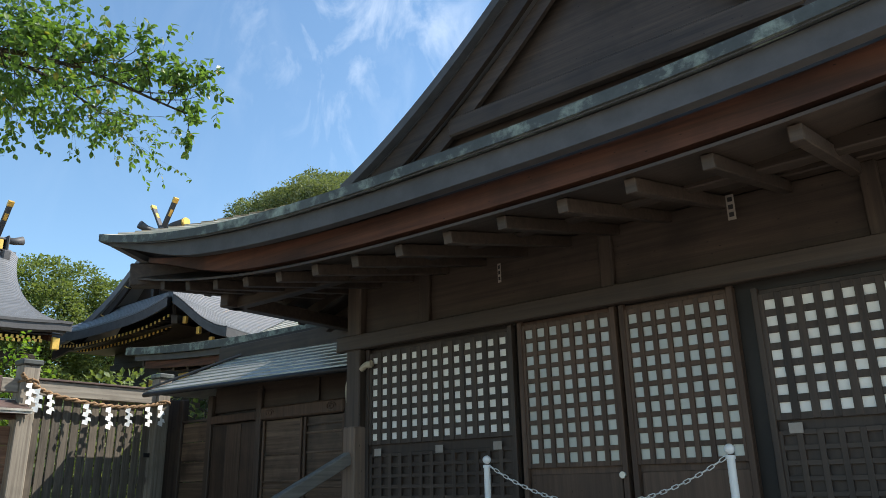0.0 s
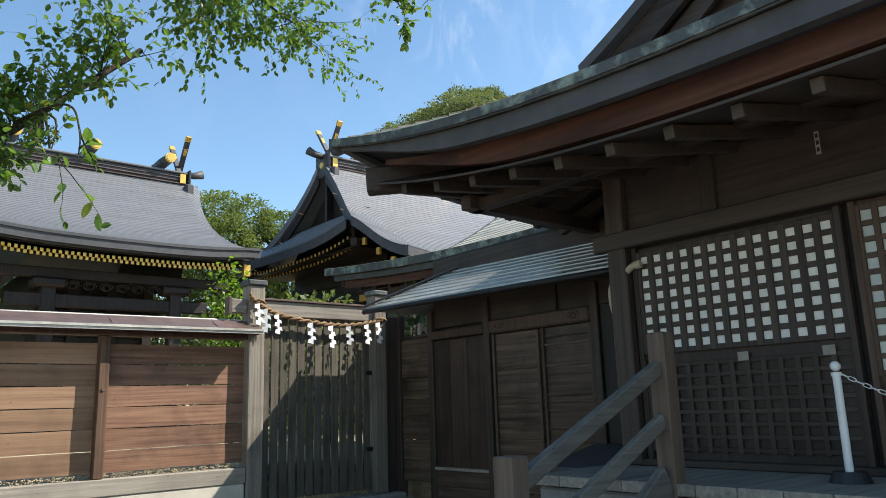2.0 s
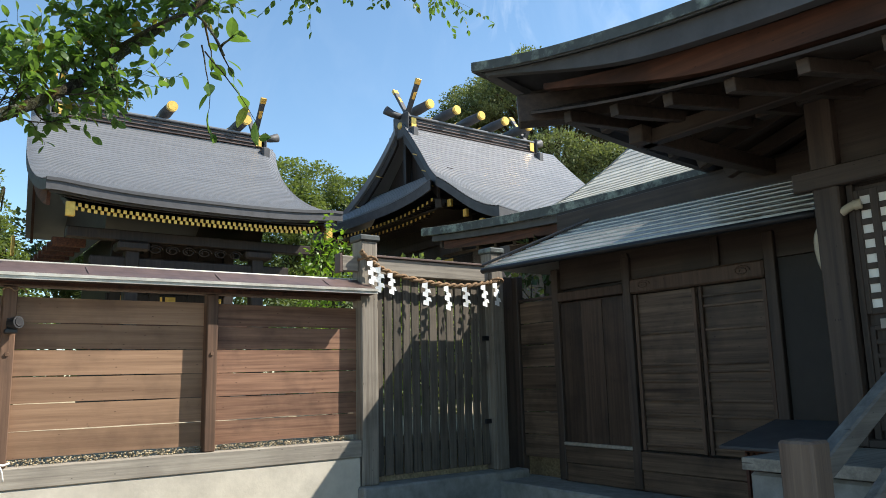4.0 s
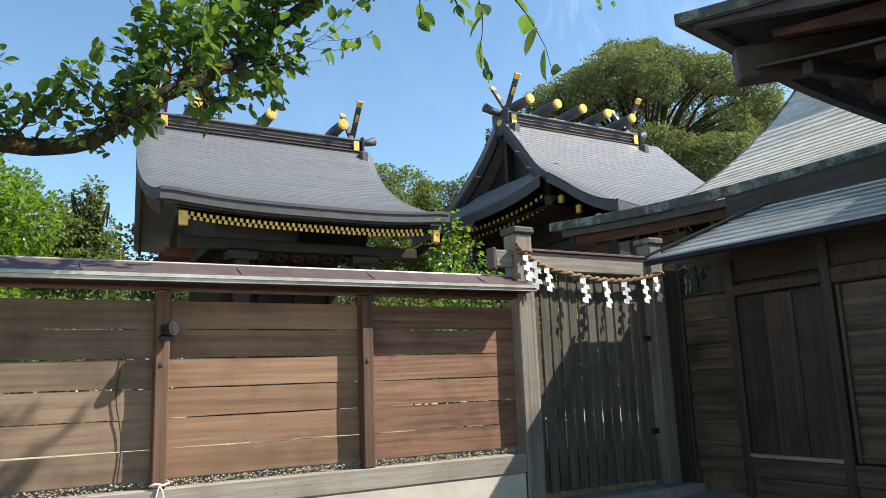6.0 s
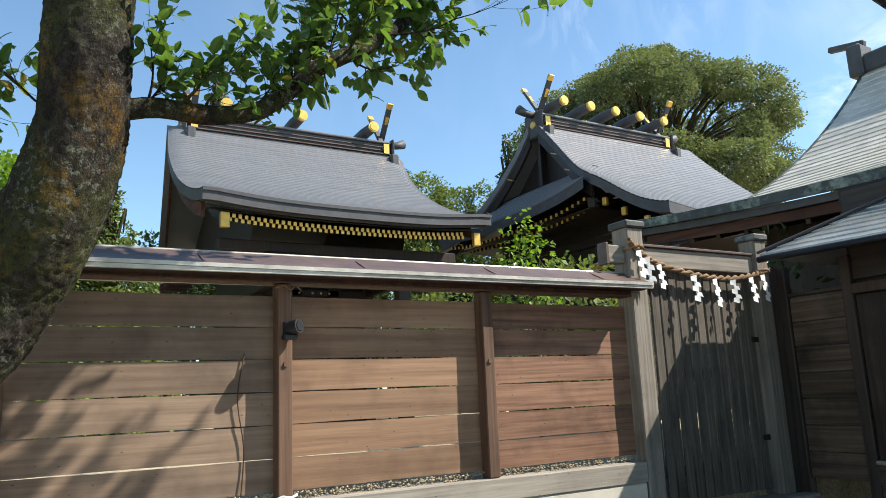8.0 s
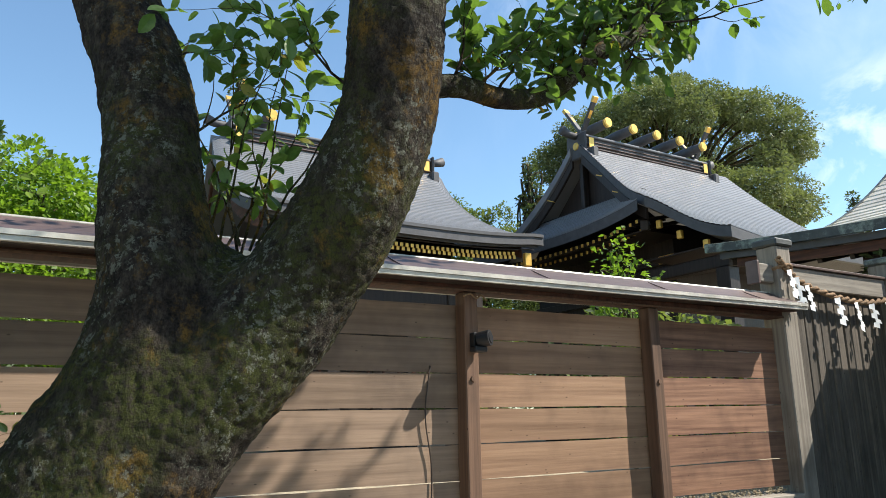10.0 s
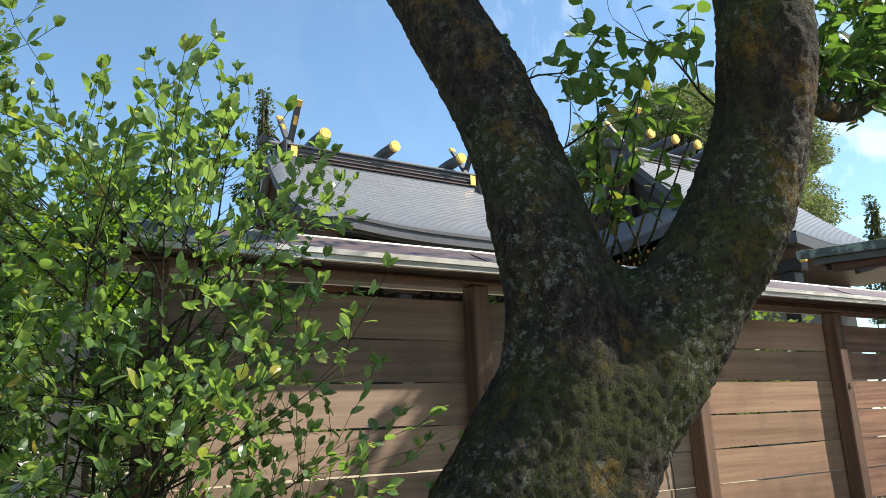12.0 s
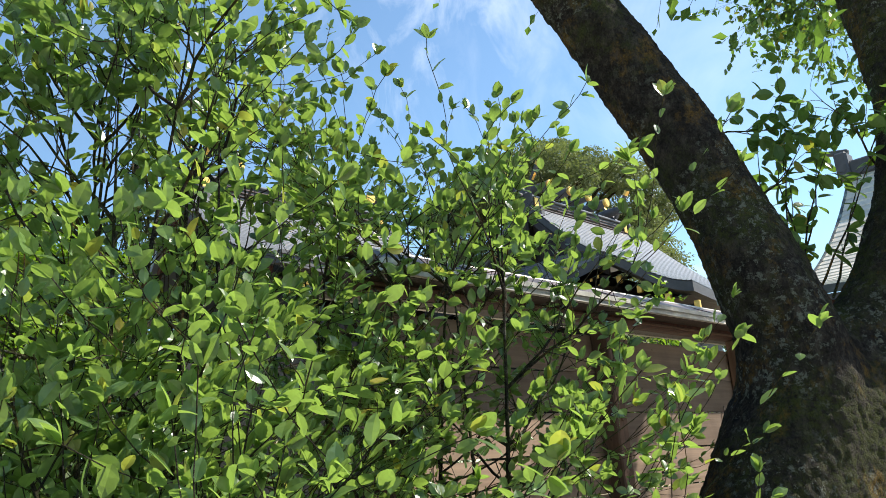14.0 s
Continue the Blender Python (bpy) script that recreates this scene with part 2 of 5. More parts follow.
GROUND = plain("sandy_earth", (0.46, 0.4, 0.32), 0.95, 0, 0.35, 4.0, 0.8)
GRAVEL = plain("pale_gravel", (0.56, 0.46, 0.30), 0.95, 0, 0.5, 30.0, 1.0)
TAGPAPER = plain("faded_votive_paper", (0.38, 0.34, 0.3), 0.8, 0, 0.25, 8, 0.05)
CHAINMAT = plain("white_chain", (0.75, 0.75, 0.73), 0.4, 0.1, 0.1, 6, 0.05)
# near-black brown for the back walls and the plain panel
BOARD_BLACK = plain("near_black_board", (0.03, 0.026, 0.022), 0.7, 0, 0.4, 3, 0.2)
BARK = bark_material()
LEAF_CHERRY = leafy("cherry_leaf", (0.03, 0.068, 0.018), (0.1, 0.18, 0.04), (0.26, 0.46, 0.08), 0.42, (0.45, 0.28, 0.04), 0.42)
LEAF_BUSH = leafy("shrub_leaf", (0.045, 0.1, 0.035), (0.165, 0.26, 0.078), (0.45, 0.67, 0.16), 0.3, (0.5, 0.38, 0.05), 0.48, 0.7)
LEAF_FAR = leafy("woodland_leaf", (0.06, 0.095, 0.03), (0.19, 0.235, 0.07), (0.32, 0.42, 0.1), 0.6, None, 0.35)
LEAF_DARK = leafy("conifer_needles", (0.035, 0.06, 0.026), (0.1, 0.14, 0.05), (0.17, 0.24, 0.07), 0.65, None, 0.25)
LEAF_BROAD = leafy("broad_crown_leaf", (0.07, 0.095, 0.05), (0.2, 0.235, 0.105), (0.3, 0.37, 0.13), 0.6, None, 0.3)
LEAF_YOUNG = leafy("bright_sapling_leaf", (0.07, 0.13, 0.015), (0.17, 0.27, 0.03), (0.35, 0.6, 0.05), 0.4, None, 0.45)


# ---- mesh helpers ----
def mesh_of(bm, name, material, smooth=False):
    me = bpy.data.meshes.new(name)
    bm.to_mesh(me)
    bm.free()
    me.materials.append(material)
    if smooth:
        me.polygons.foreach_set("use_smooth", [True] * len(me.polygons))
    return me


def part(name, bm, material, parent, label="", smooth=False):
    ob = new(name, mesh_of(bm, name, material, smooth))
    ob.parent = parent
    return tagged(ob, label)


def raw_mesh(name, verts, faces, material, smooth=False):
    me = bpy.data.meshes.new(name)
    me.from_pydata(verts, [], faces)
    me.materials.append(material)
    if smooth:
        me.polygons.foreach_set("use_smooth", [True] * len(me.polygons))
    return me


def thing(name, label, category, group="", kind="", at=(0, 0, 0)):
    ob = new(name)
    ob.empty_display_size = 0.1
    ob.location = at
    return tagged(ob, label, category, group, kind)


def solid(name, bm, material, label, category="", group="", kind="", smooth=False):
    return tagged(new(name, mesh_of(bm, name, material, smooth)), label, category, group, kind)


def box(x0, x1, y0, y1, z0, z1, bev=0.006, bm=None):
    """A block with slightly rounded edges; given a bmesh, a plain block is added to it."""
    b = bm or bmesh.new()
    r = bmesh.ops.create_cube(b, size=1.0, matrix=Matrix.Translation(((x0 + x1) / 2, (y0 + y1) / 2, (z0 + z1) / 2)) @ Matrix.Diagonal((x1 - x0, y1 - y0, z1 - z0, 1)))
    if bev and bm is None:
        bmesh.ops.bevel(b, geom=b.edges[:], offset=bev, segments=1, affect="EDGES", profile=0.5)
    return b


def beam(p0, p1, w, h, bev=0.006, up=(0, 0, 1), bm=None):
    """A squared timber from p0 to p1, w across and h high."""
    b = bm or bmesh.new()
    p0, p1 = Vector(p0), Vector(p1)
    d = p1 - p0
    x = d.normalized()
    y = Vector(up).cross(x).normalized()
    z = x.cross(y)
    m = Matrix((x, y, z)).transposed().to_4x4()
    m.translation = (p0 + p1) / 2
    bmesh.ops.create_cube(b, size=1.0, matrix=m @ Matrix.Diagonal((d.length, w, h, 1)))
    if bev and bm is None:
        bmesh.ops.bevel(b, geom=b.edges[:], offset=bev, segments=1, affect="EDGES", profile=0.5)
    return b


def rod(p0, p1, r0, r1=None, seg=12, bm=None):
    b = bm or bmesh.new()
    p0, p1 = Vector(p0), Vector(p1)
    m = (p1 - p0).to_track_quat("Z", "Y").to_matrix().to_4x4()
    m.translation = (p0 + p1) / 2
    bmesh.ops.create_cone(b, cap_ends=True, segments=seg, radius1=r0, radius2=r0 if r1 is None else r1, depth=(p1 - p0).length, matrix=m)
    return b


def tube(points, radii, seg=8, bm=None, wobble=0.0, rng=None, caps=True):
    """A pipe of rings along points, with its own radius at each."""
    b = bm or bmesh.new()
    pts = [Vector(p) for p in points]
    rings = []
    side = None
    for i, p in enumerate(pts):
        d = (pts[min(i + 1, len(pts) - 1)] - pts[max(i - 1, 0)]).normalized()
        if side is None:
            side = d.orthogonal().normalized()
        side = (side - d * side.dot(d)).normalized()
        other = d.cross(side)
        ring = []
        for k in range(seg):
            a = 2 * math.pi * k / seg
            r = radii[i]
            q = side * math.cos(a) + other * math.sin(a)
            if wobble:
                r *= 1 + wobble * (noise.noise(p * 1.9 + q * 0.9) + 0.5 * noise.noise(p * 5 + q * 2.1))
            ring.append(b.verts.new(p + q * r))
        rings.append(ring)
    for a, c in zip(rings, rings[1:]):
        for k in range(seg):
            b.faces.new((a[k], a[(k + 1) % seg], c[(k + 1) % seg], c[k]))
    if caps:
        b.faces.new(rings[0][::-1])
        b.faces.new(rings[-1])
    return b


def spline(points, n):
    """n points along a smooth curve through the given ones (Catmull-Rom)."""
    p = [Vector(q) for q in points]
    p = [p[0] * 2 - p[1]] + p + [p[-1] * 2 - p[-2]]
    out = []
    for k in range(n):
        s = k / (n - 1) * (len(p) - 3)
        i = min(int(s), len(p) - 4)
        t = s - i
        a, b, c, d = p[i:i + 4]
        out.append(0.5 * ((2 * b) + (c - a) * t + (2 * a - 5 * b + 4 * c - d) * t * t + (3 * b - a - 3 * c + d) * t ** 3))
    return out


def shell(f, nu, nv, thick, bm=None):
    """A curved sheet f(u, v) with u, v from 0 to 1, given thickness downward and closed edges."""
    b = bm or bmesh.new()
    top = [[b.verts.new(f(i / nu, j / nv)) for j in range(nv + 1)] for i in range(nu + 1)]
    low = [[b.verts.new(v.co - Vector((0, 0, thick(i / nu) if callable(thick) else thick))) for v in row] for i, row in enumerate(top)]
    for i in range(nu):
        for j in range(nv):
            b.faces.new((top[i][j], top[i][j + 1], top[i + 1][j + 1], top[i + 1][j]))
            b.faces.new((low[i][j], low[i + 1][j], low[i + 1][j + 1], low[i][j + 1]))
    for i in range(nu):
        b.faces.new((top[i][0], top[i + 1][0], low[i + 1][0], low[i][0]))
        b.faces.new((top[i][nv], low[i][nv], low[i + 1][nv], top[i + 1][nv]))
    for j in range(nv):
        b.faces.new((top[0][j], low[0][j], low[0][j + 1], top[0][j + 1]))
        b.faces.new((top[nu][j], top[nu][j + 1], low[nu][j + 1], low[nu][j]))
    bmesh.ops.recalc_face_normals(b, faces=b.faces[:])
    return b


def courses(f, nu, rows, step, first=0, last=None, bm=None):
    """Overlapping sheets laid in rows down a slope f(u, v): each row's lower edge stands proud by step."""
    b = bm or bmesh.new()
    up = Vector((0, 0, 1))
    for r in range(first, rows if last is None else last):
        a, c = r / rows, (r + 1) / rows
        ring = []
        for i in range(nu + 1):
            u = i / nu
            hi, lo = Vector(f(u, a)), Vector(f(u, c))
            ring.append((b.verts.new(hi + up * 0.002), b.verts.new(lo + up * step), b.verts.new(lo - up * 0.004)))
        for p, q in zip(ring, ring[1:]):
            b.faces.new((p[0], p[1], q[1], q[0]))
            b.faces.new((p[1], p[2], q[2], q[1]))
    return b


# ---- leaves and boughs ----
_rows = ((0.16, 0.13, 0.03), (0.4, 0.215, 0.05), (0.68, 0.19, 0.04), (0.88, 0.095, 0.0))
LEAF_V = np.array([(0, 0, 0)] + [p for x, w, z in _rows for p in ((x, w, z), (x, 0, z - 0.045), (x, -w, z))] + [(1, 0, -0.07)])
LEAF_F = [(0, 2, 1), (0, 3, 2)] + [f for k in (1, 4, 7) for f in ((k, k + 1, k + 4, k + 3), (k + 1, k + 2, k + 5, k + 4))] + [(10, 11, 13), (11, 12, 13)]
CARD_V = np.array([(0, 0, 0), (.45, .3, .06), (1, 0, -.05), (.45, -.3, .06)])
CARD_F = [(0, 1, 2, 3)]


def strips(add, f, nu, rows, step, material, name="shingle_strip"):
    """A slope of overlapping sheets, each row a part of its own."""
    for r in range(rows):
        add(name, courses(f, nu, rows, step, r, r + 1), material)


def leaves(name, spots, material, parent, rng, size, simple=False, width=1.0, label="", droop=0.3, kind="stuff"):
    """One mesh of many leaves: spots are (place, direction)."""
    V, F = (CARD_V, CARD_F) if simple else (LEAF_V, LEAF_F)
    V = V * np.array([1, width, 1])
    P = np.array([p for p, _ in spots], float)
    D = np.array([d for _, d in spots], float)
    D[:, 2] -= droop
    D /= np.linalg.norm(D, axis=1, keepdims=True) + 1e-9
    S = np.cross(rng.normal(0, 0.45, P.shape) + np.array([0, 0, 1.0]), D)
    S /= np.linalg.norm(S, axis=1, keepdims=True) + 1e-9
    U = np.cross(D, S)
    K = size * rng.uniform(0.6, 1.25, (len(P), 1, 1))
    verts = (P[:, None] + K * (V[None, :, :1] * D[:, None] + V[None, :, 1:2] * S[:, None] + V[None, :, 2:] * U[:, None])).reshape(-1, 3).tolist()
    faces = [tuple(o + i for i in f) for o in range(0, len(verts), len(V)) for f in F]
    ob = new(name, raw_mesh(name, verts, faces, material))
    ob.parent = parent
    return tagged(ob, label, "", "", kind)


def bough(p, d, length, radius, depth, rng, tubes, spots, per=10, spread=0.7, lift=0.1, bare=0.25):
    """Grows a twig with side twigs; fills tubes with (points, radii) and spots with leaf places."""
    p, d = np.array(p, float), np.array(d, float) / np.linalg.norm(d)
    n = 7
    pts, rad = [p.copy()], [radius]
    for i in range(n):
        d = d + rng.normal(0, 0.13, 3) + np.array([0, 0, lift * 0.2])
        d /= np.linalg.norm(d)
        p = p + d * length / n
        pts.append(p.copy())
        rad.append(max(0.0012, radius * (1 - 0.85 * (i + 1) / n)))
        if depth > 0 and i >= 1:
            for _ in range(rng.integers(1, 3)):
                q = d * 0.7 + rng.normal(0, spread, 3)
                bough(p, q, length * rng.uniform(0.35, 0.6), rad[-1] * 0.6, depth - 1, rng, tubes, spots, per, spread, lift, bare)
        if depth == 0 and i / n >= bare:
            for _ in range(per // n + (rng.random() < (per % n) / n)):
                spots.append((p + rng.normal(0, 0.006, 3), d * 0.55 + rng.normal(0, 0.6, 3)))
    tubes.append((pts, rad))


def boughs_mesh(tubes, name, parent, material, seg=5):
    b = bmesh.new()
    for pts, rad in tubes:
        tube(pts, rad, seg, b, caps=False)
    return tagged(part(name, b, material, parent, smooth=True), kind="stuff")


# ---- ground ----
bm = bmesh.new()
bmesh.ops.create_grid(bm, x_segments=60, y_segments=60, size=400)
for v in bm.verts:
    v.co.z = -0.01
ground = solid("ground", bm, GROUND, "bare sandy earth of the shrine yard", "ground", kind="structure")
# raised inner yard behind the fence, held by the concrete footing
solid("inner_yard", box(-60, -10.56, -60, 60, -0.5, 0.90, 0), GRAVEL, "pale gravel of the raised inner yard", "ground", kind="structure")
solid("gate_sill_stone", box(-10.55, -10.2, 4.0, 6.4, 0.0, 0.40, 0.02), STONE, "grey stone kerb under the gate", "kerb", kind="structure")
solid("annex_footing", box(-10.5, -5.6, 5.9, 6.6, 0.0, 0.30, 0.02), STONE, "grey stone footing under the annex wall", "footing", kind="structure")

# ---- fence: five posts, four bays of boards, a small copper roof ----
FX = -10.45
fence = thing("fence", "brown board fence with a small copper-clad roof on a concrete footing", "fence", at=(FX, 0.5, 0))


def fpart(name, bm, material, label=""):
    ob = part(name, bm, material, fence, label)
    ob.matrix_parent_inverse = Matrix.Translation((-FX, -0.5, 0))
    return ob


POSTS = (-3.06, -1.26, 0.56, 2.35)
fpart("footing", box(FX - 0.12, FX + 0.10, -3.3, 4.04, 0.0, 0.715, 0.012), CONCRETE, "pale concrete footing")
fpart("sill_beam", box(FX - 0.11, FX + 0.11, -3.2, 4.05, 0.719, 0.90, 0.008), WOOD_GREY_Y, "weathered grey sill beam")
for y in POSTS:
    fpart("post", box(FX - 0.03, FX + 0.09, y - 0.055, y + 0.055, 0.904, 2.455, 0.008), WOOD_POST)
    fpart("peg", rod((FX + 0.088, y, 1.86), (FX + 0.102, y, 1.86), 0.022, 0.018, 10), WOOD_POST)
fpart("top_rail", box(FX - 0.06, FX + 0.10, -3.25, 4.05, 2.459, 2.515, 0.006), WOOD_RED, "red-brown top rail")
# thin strip in lighter wood paints the sunlit line along the rail
fpart("rail_edge", box(FX + 0.102, FX + 0.112, -3.25, 4.05, 2.457, 2.472, 0.002), WOOD_POST, "lighter strip that draws the rail's sunlit edge")
RZ = lambda y: 2.682 + 0.006 * y
for s in (-1, 1):
    f = lambda u, v, s=s: (FX - 0.02 + s * (0.02 + 0.27 * v), -3.2 + 7.36 * u, RZ(-3.2 + 7.36 * u) - 0.125 * v - 0.012 * math.sin(math.pi * v))
    fpart("roof_slope", shell(f, 8, 4, 0.02), COPPER_BROWN, "brown aged copper sheet")
    # two drip edges, their sun glare painted in by the pale colour
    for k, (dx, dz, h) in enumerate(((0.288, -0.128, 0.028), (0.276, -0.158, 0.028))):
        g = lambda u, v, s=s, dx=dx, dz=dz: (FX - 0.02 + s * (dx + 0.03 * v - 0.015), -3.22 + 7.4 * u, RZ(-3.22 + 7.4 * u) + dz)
        fpart("roof_edge", shell(g, 8, 1, h), COPPER_GLARE, "copper drip edge with sun glare in its colour")
    g = lambda u, v, s=s: (FX - 0.02 + s * (0.12 + 0.13 * v), -3.2 + 7.36 * u, RZ(-3.2 + 7.36 * u) - 0.155)
    fpart("eave_batten", shell(g, 8, 1, 0.03), WOOD_DARK)
# the bead's bright line is glare put into its colour
fpart("roof_ridge", tube([(FX - 0.02, -3.22 + 0.925 * k, RZ(-3.22 + 0.925 * k) + 0.004) for k in range(9)], [0.013] * 9, 10), COPPER_GLARE, "ridge bead with sun glare in its colour")
fpart("soffit", box(FX - 0.22, FX + 0.19, -3.2, 4.16, 2.517, 2.523, 0), WOOD_RED)
for k in range(6):
    y = -2.5 + k * 1.22
    fpart("roof_seam", beam((FX + 0.03, y, RZ(y) - 0.018), (FX + 0.262, y, RZ(y) - 0.127), 0.016, 0.006, 0), COPPER_BROWN)


def board_mesh(w, h, t, bow, rng):
    """A board whose long edges wander a little, so that slits open between boards."""
    b = bmesh.new()
    n = 6
    rows = []
    for i in range(n + 1):
        y = -w / 2 + w * i / n
        e = bow * math.sin(math.pi * i / n) * rng.uniform(0.3, 1.0)
        g = bow * math.sin(math.pi * i / n) * rng.uniform(0.0, 0.7)
        rows.append([b.verts.new(p) for p in ((t / 2, y, -h / 2 + e), (t / 2 + 0.002, y, 0), (t / 2, y, h / 2 - g), (-t / 2, y, h / 2 - g), (-t / 2, y, -h / 2 + e))])
    for a, c in zip(rows, rows[1:]):
        for k in range(5):
            b.faces.new((a[k], a[(k + 1) % 5], c[(k + 1) % 5], c[k]))
    b.faces.new(rows[0][::-1])
    b.faces.new(rows[-1])
    return b


rng = np.random.default_rng(3)
bays = list(zip(POSTS, POSTS[1:] + (4.12,)))
shapes = [mesh_of(board_mesh(1.80, 0.2335, 0.028, 0.009, rng), "plank", WOOD_FENCE) for _ in range(7)]
pale_shapes = [mesh_of(board_mesh(1.80, 0.2335, 0.028, 0.009, rng), "plank", WOOD_FENCE_PALE) for _ in range(7)]
dark_shapes = [mesh_of(board_mesh(1.80, 0.2335, 0.028, 0.009, rng), "plank", WOOD_FENCE_RED) for _ in range(7)]
for a, c in bays:
    for k in range(6):
        ob = new("plank", (dark_shapes if a > 2 else pale_shapes if a < 0 else shapes)[rng.integers(0, 7)])
        ob.parent = fence
        ob.location = (-0.05 + rng.uniform(-0.004, 0.004), (a + c) / 2 - 0.5, 0.955 + 0.2375 * (k + 0.5))
        ob.rotation_euler = (rng.uniform(-0.002, 0.002), 0, math.pi * rng.integers(0, 2))
# gravel heaped along the sill, showing under the lowest boards
bank = []
for k in range(2600):
    r = rng.uniform(0.006, 0.013)
    c = np.array((FX - 0.12 + 0.13 * rng.random(), rng.uniform(-2.9, 4.0), 0.902 + 0.05 * rng.random()))
    bank.append((c, r))
octa = np.array(((1, 0, 0), (0, 1, 0), (-1, 0, 0), (0, -1, 0), (0, 0, 0.8), (0, 0, -0.8)))
verts = np.concatenate([c + octa * r * rng.uniform(0.7, 1.3, (6, 1)) for c, r in bank]).tolist()
faces = [tuple(6 * k + i for i in f) for k in range(len(bank)) for f in ((0, 1, 4), (1, 2, 4), (2, 3, 4), (3, 0, 4), (1, 0, 5), (2, 1, 5), (3, 2, 5), (0, 3, 5))]
tagged(new("gravel_bank", raw_mesh("gravel_bank", verts, faces, GRAVEL)), "pale yellow gravel heaped along the fence sill", "gravel", kind="stuff")
# the corner run, going back from the fence's end
for k in range(6):
    fpart("corner_board", box(FX - 2.2, FX - 0.06, -3.3 + 0.006 * (k % 2), -3.27 + 0.006 * (k % 2), 0.95 + 0.24 * k, 1.18 + 0.24 * k, 0.003), WOOD_PANEL)

# floodlight-like camera on a post
cam_dev = thing("outdoor_spotlight", "small black spotlight clamped to a fence post", "lamp", at=(FX + 0.095, 0.57, 2.12))
d = part("bracket", box(-0.005, 0.05, -0.03, 0.03, -0.07, 0.05, 0.004), BLACK, cam_dev)
d = part("housing", rod((0.06, 0.0, 0.0), (0.13, 0.05, 0.01), 0.05, 0.055, 16), BLACK, cam_dev)
part("lens", rod((0.13, 0.05, 0.01), (0.136, 0.054, 0.011), 0.04, 0.036, 16), IRON, d)
part("lower_housing", box(0.02, 0.10, -0.05, 0.05, -0.085, -0.045, 0.008), BLACK, cam_dev)
tie = thing("tie_wire", "twist of pale cord round a fence post", "cord", at=(FX + 0.10, 0.56, 2.42))
part("loop", tube(spline([(0, -.07, .0), (.012, -.02, .02), (.014, .03, -.01), (0, .08, .02), (.01, .12, -.02)], 20), [0.006] * 20, 6), ROPE, tie, smooth=True)

tie = thing("white_cord", "white cord knotted round the foot of a fence post", "cord", at=(FX + 0.115, 0.56, 0.93))
part("wrap", tube([(0.0, -0.075, 0.0), (0.01, -0.03, 0.012), (0.012, 0.03, 0.0), (0.0, 0.075, 0.015)], [0.009] * 4, 6), PAPER, tie, smooth=True)
for s in (-1, 1):
    part("tail", tube(spline([(0.012, 0.0, 0.0), (0.03, 0.02 * s, -0.05), (0.022, 0.035 * s, -0.13)], 8), [0.006] * 8, 5), PAPER, tie, smooth=True)
# dark strand close to the boards stands in for a cord's cast shadow
vine = thing("cord_shadow_strand", "thin dark strand drawn as a hanging cord's shadow on the boards", "cord", at=(FX - 0.02, 0.26, 0.93))
part("cord", tube(spline([(0, 0.03, 1.02), (0.012, -0.02, 0.7), (0.0, 0.03, 0.35), (0.008, 0.01, 0.0)], 20), [0.005] * 20, 6), WOOD_DARK_Z, vine, smooth=True)

# ---- gate ----
gate = thing("gate", "weathered grey wooden gate with closed vertical boards", "gate", at=(FX, 5.1, 0.4))


def gpart(name, bm, material, label=""):
    ob = part(name, bm, material, gate, label)
    ob.matrix_parent_inverse = Matrix.Translation((-FX, -5.1, -0.4))
    return ob


for y0, y1 in ((4.06, 4.28), (6.0, 6.2)):
    gpart("gate_post", box(FX - 0.12, FX + 0.10, y0, y1, 0.40, 3.16, 0.012), WOOD_GREY, "square weathered post")
    gpart("post_cap", box(FX - 0.145, FX + 0.125, y0 - 0.025, y1 + 0.025, 3.162, 3.235, 0.015), COPPER_GREEN, "copper post cap")
gpart("lintel", box(FX - 0.05, FX + 0.05, 4.283, 5.997, 2.78, 2.98, 0.01), WOOD_GREY_Y, "pale weathered lintel")
gpart("lintel_cap", box(FX - 0.075, FX + 0.075, 4.283, 5.997, 2.984, 3.01, 0.004), COPPER_BROWN)
gpart("lintel_end", box(FX - 0.05, FX + 0.05, 3.84, 4.057, 2.80, 2.98, 0.01), WOOD_GREY_Y)
gpart("end_cap", box(FX - 0.065, FX + 0.065, 3.80, 3.838, 2.78, 3.0, 0.006), COPPER_BROWN)
for k in range(13):
    y = 4.30 + k * 0.1305
    gpart("gate_board", box(FX - 0.04 + 0.005 * (k % 2), FX - 0.012 + 0.005 * (k % 2), y, y + 0.106, 0.47, 2.776, 0.004), WOOD_GATE)
for z in (0.75, 1.7, 2.55):
    gpart("rail", box(FX - 0.09, FX - 0.042, 4.29, 5.99, z - 0.05, z + 0.05, 0.005), WOOD_GATE)
for z in (1.0, 2.05):
    gpart("hinge", box(FX - 0.01, FX + 0.012, 5.9, 6.0, z - 0.03, z + 0.03, 0.004), IRON, "black iron hinge")

# straw rope and paper streamers
RL = [(FX + 0.115, 4.05, 3.03), (FX + 0.118, 4.17, 2.93), (FX + 0.10, 4.45, 2.81), (FX + 0.09, 5.0, 2.72), (FX + 0.09, 5.5, 2.70), (FX + 0.10, 5.95, 2.76), (FX + 0.118, 6.1, 2.80)]
rope = thing("straw_rope", "twisted straw rope hung between the gate posts", "rope", at=RL[0])
line = spline(RL, 150)
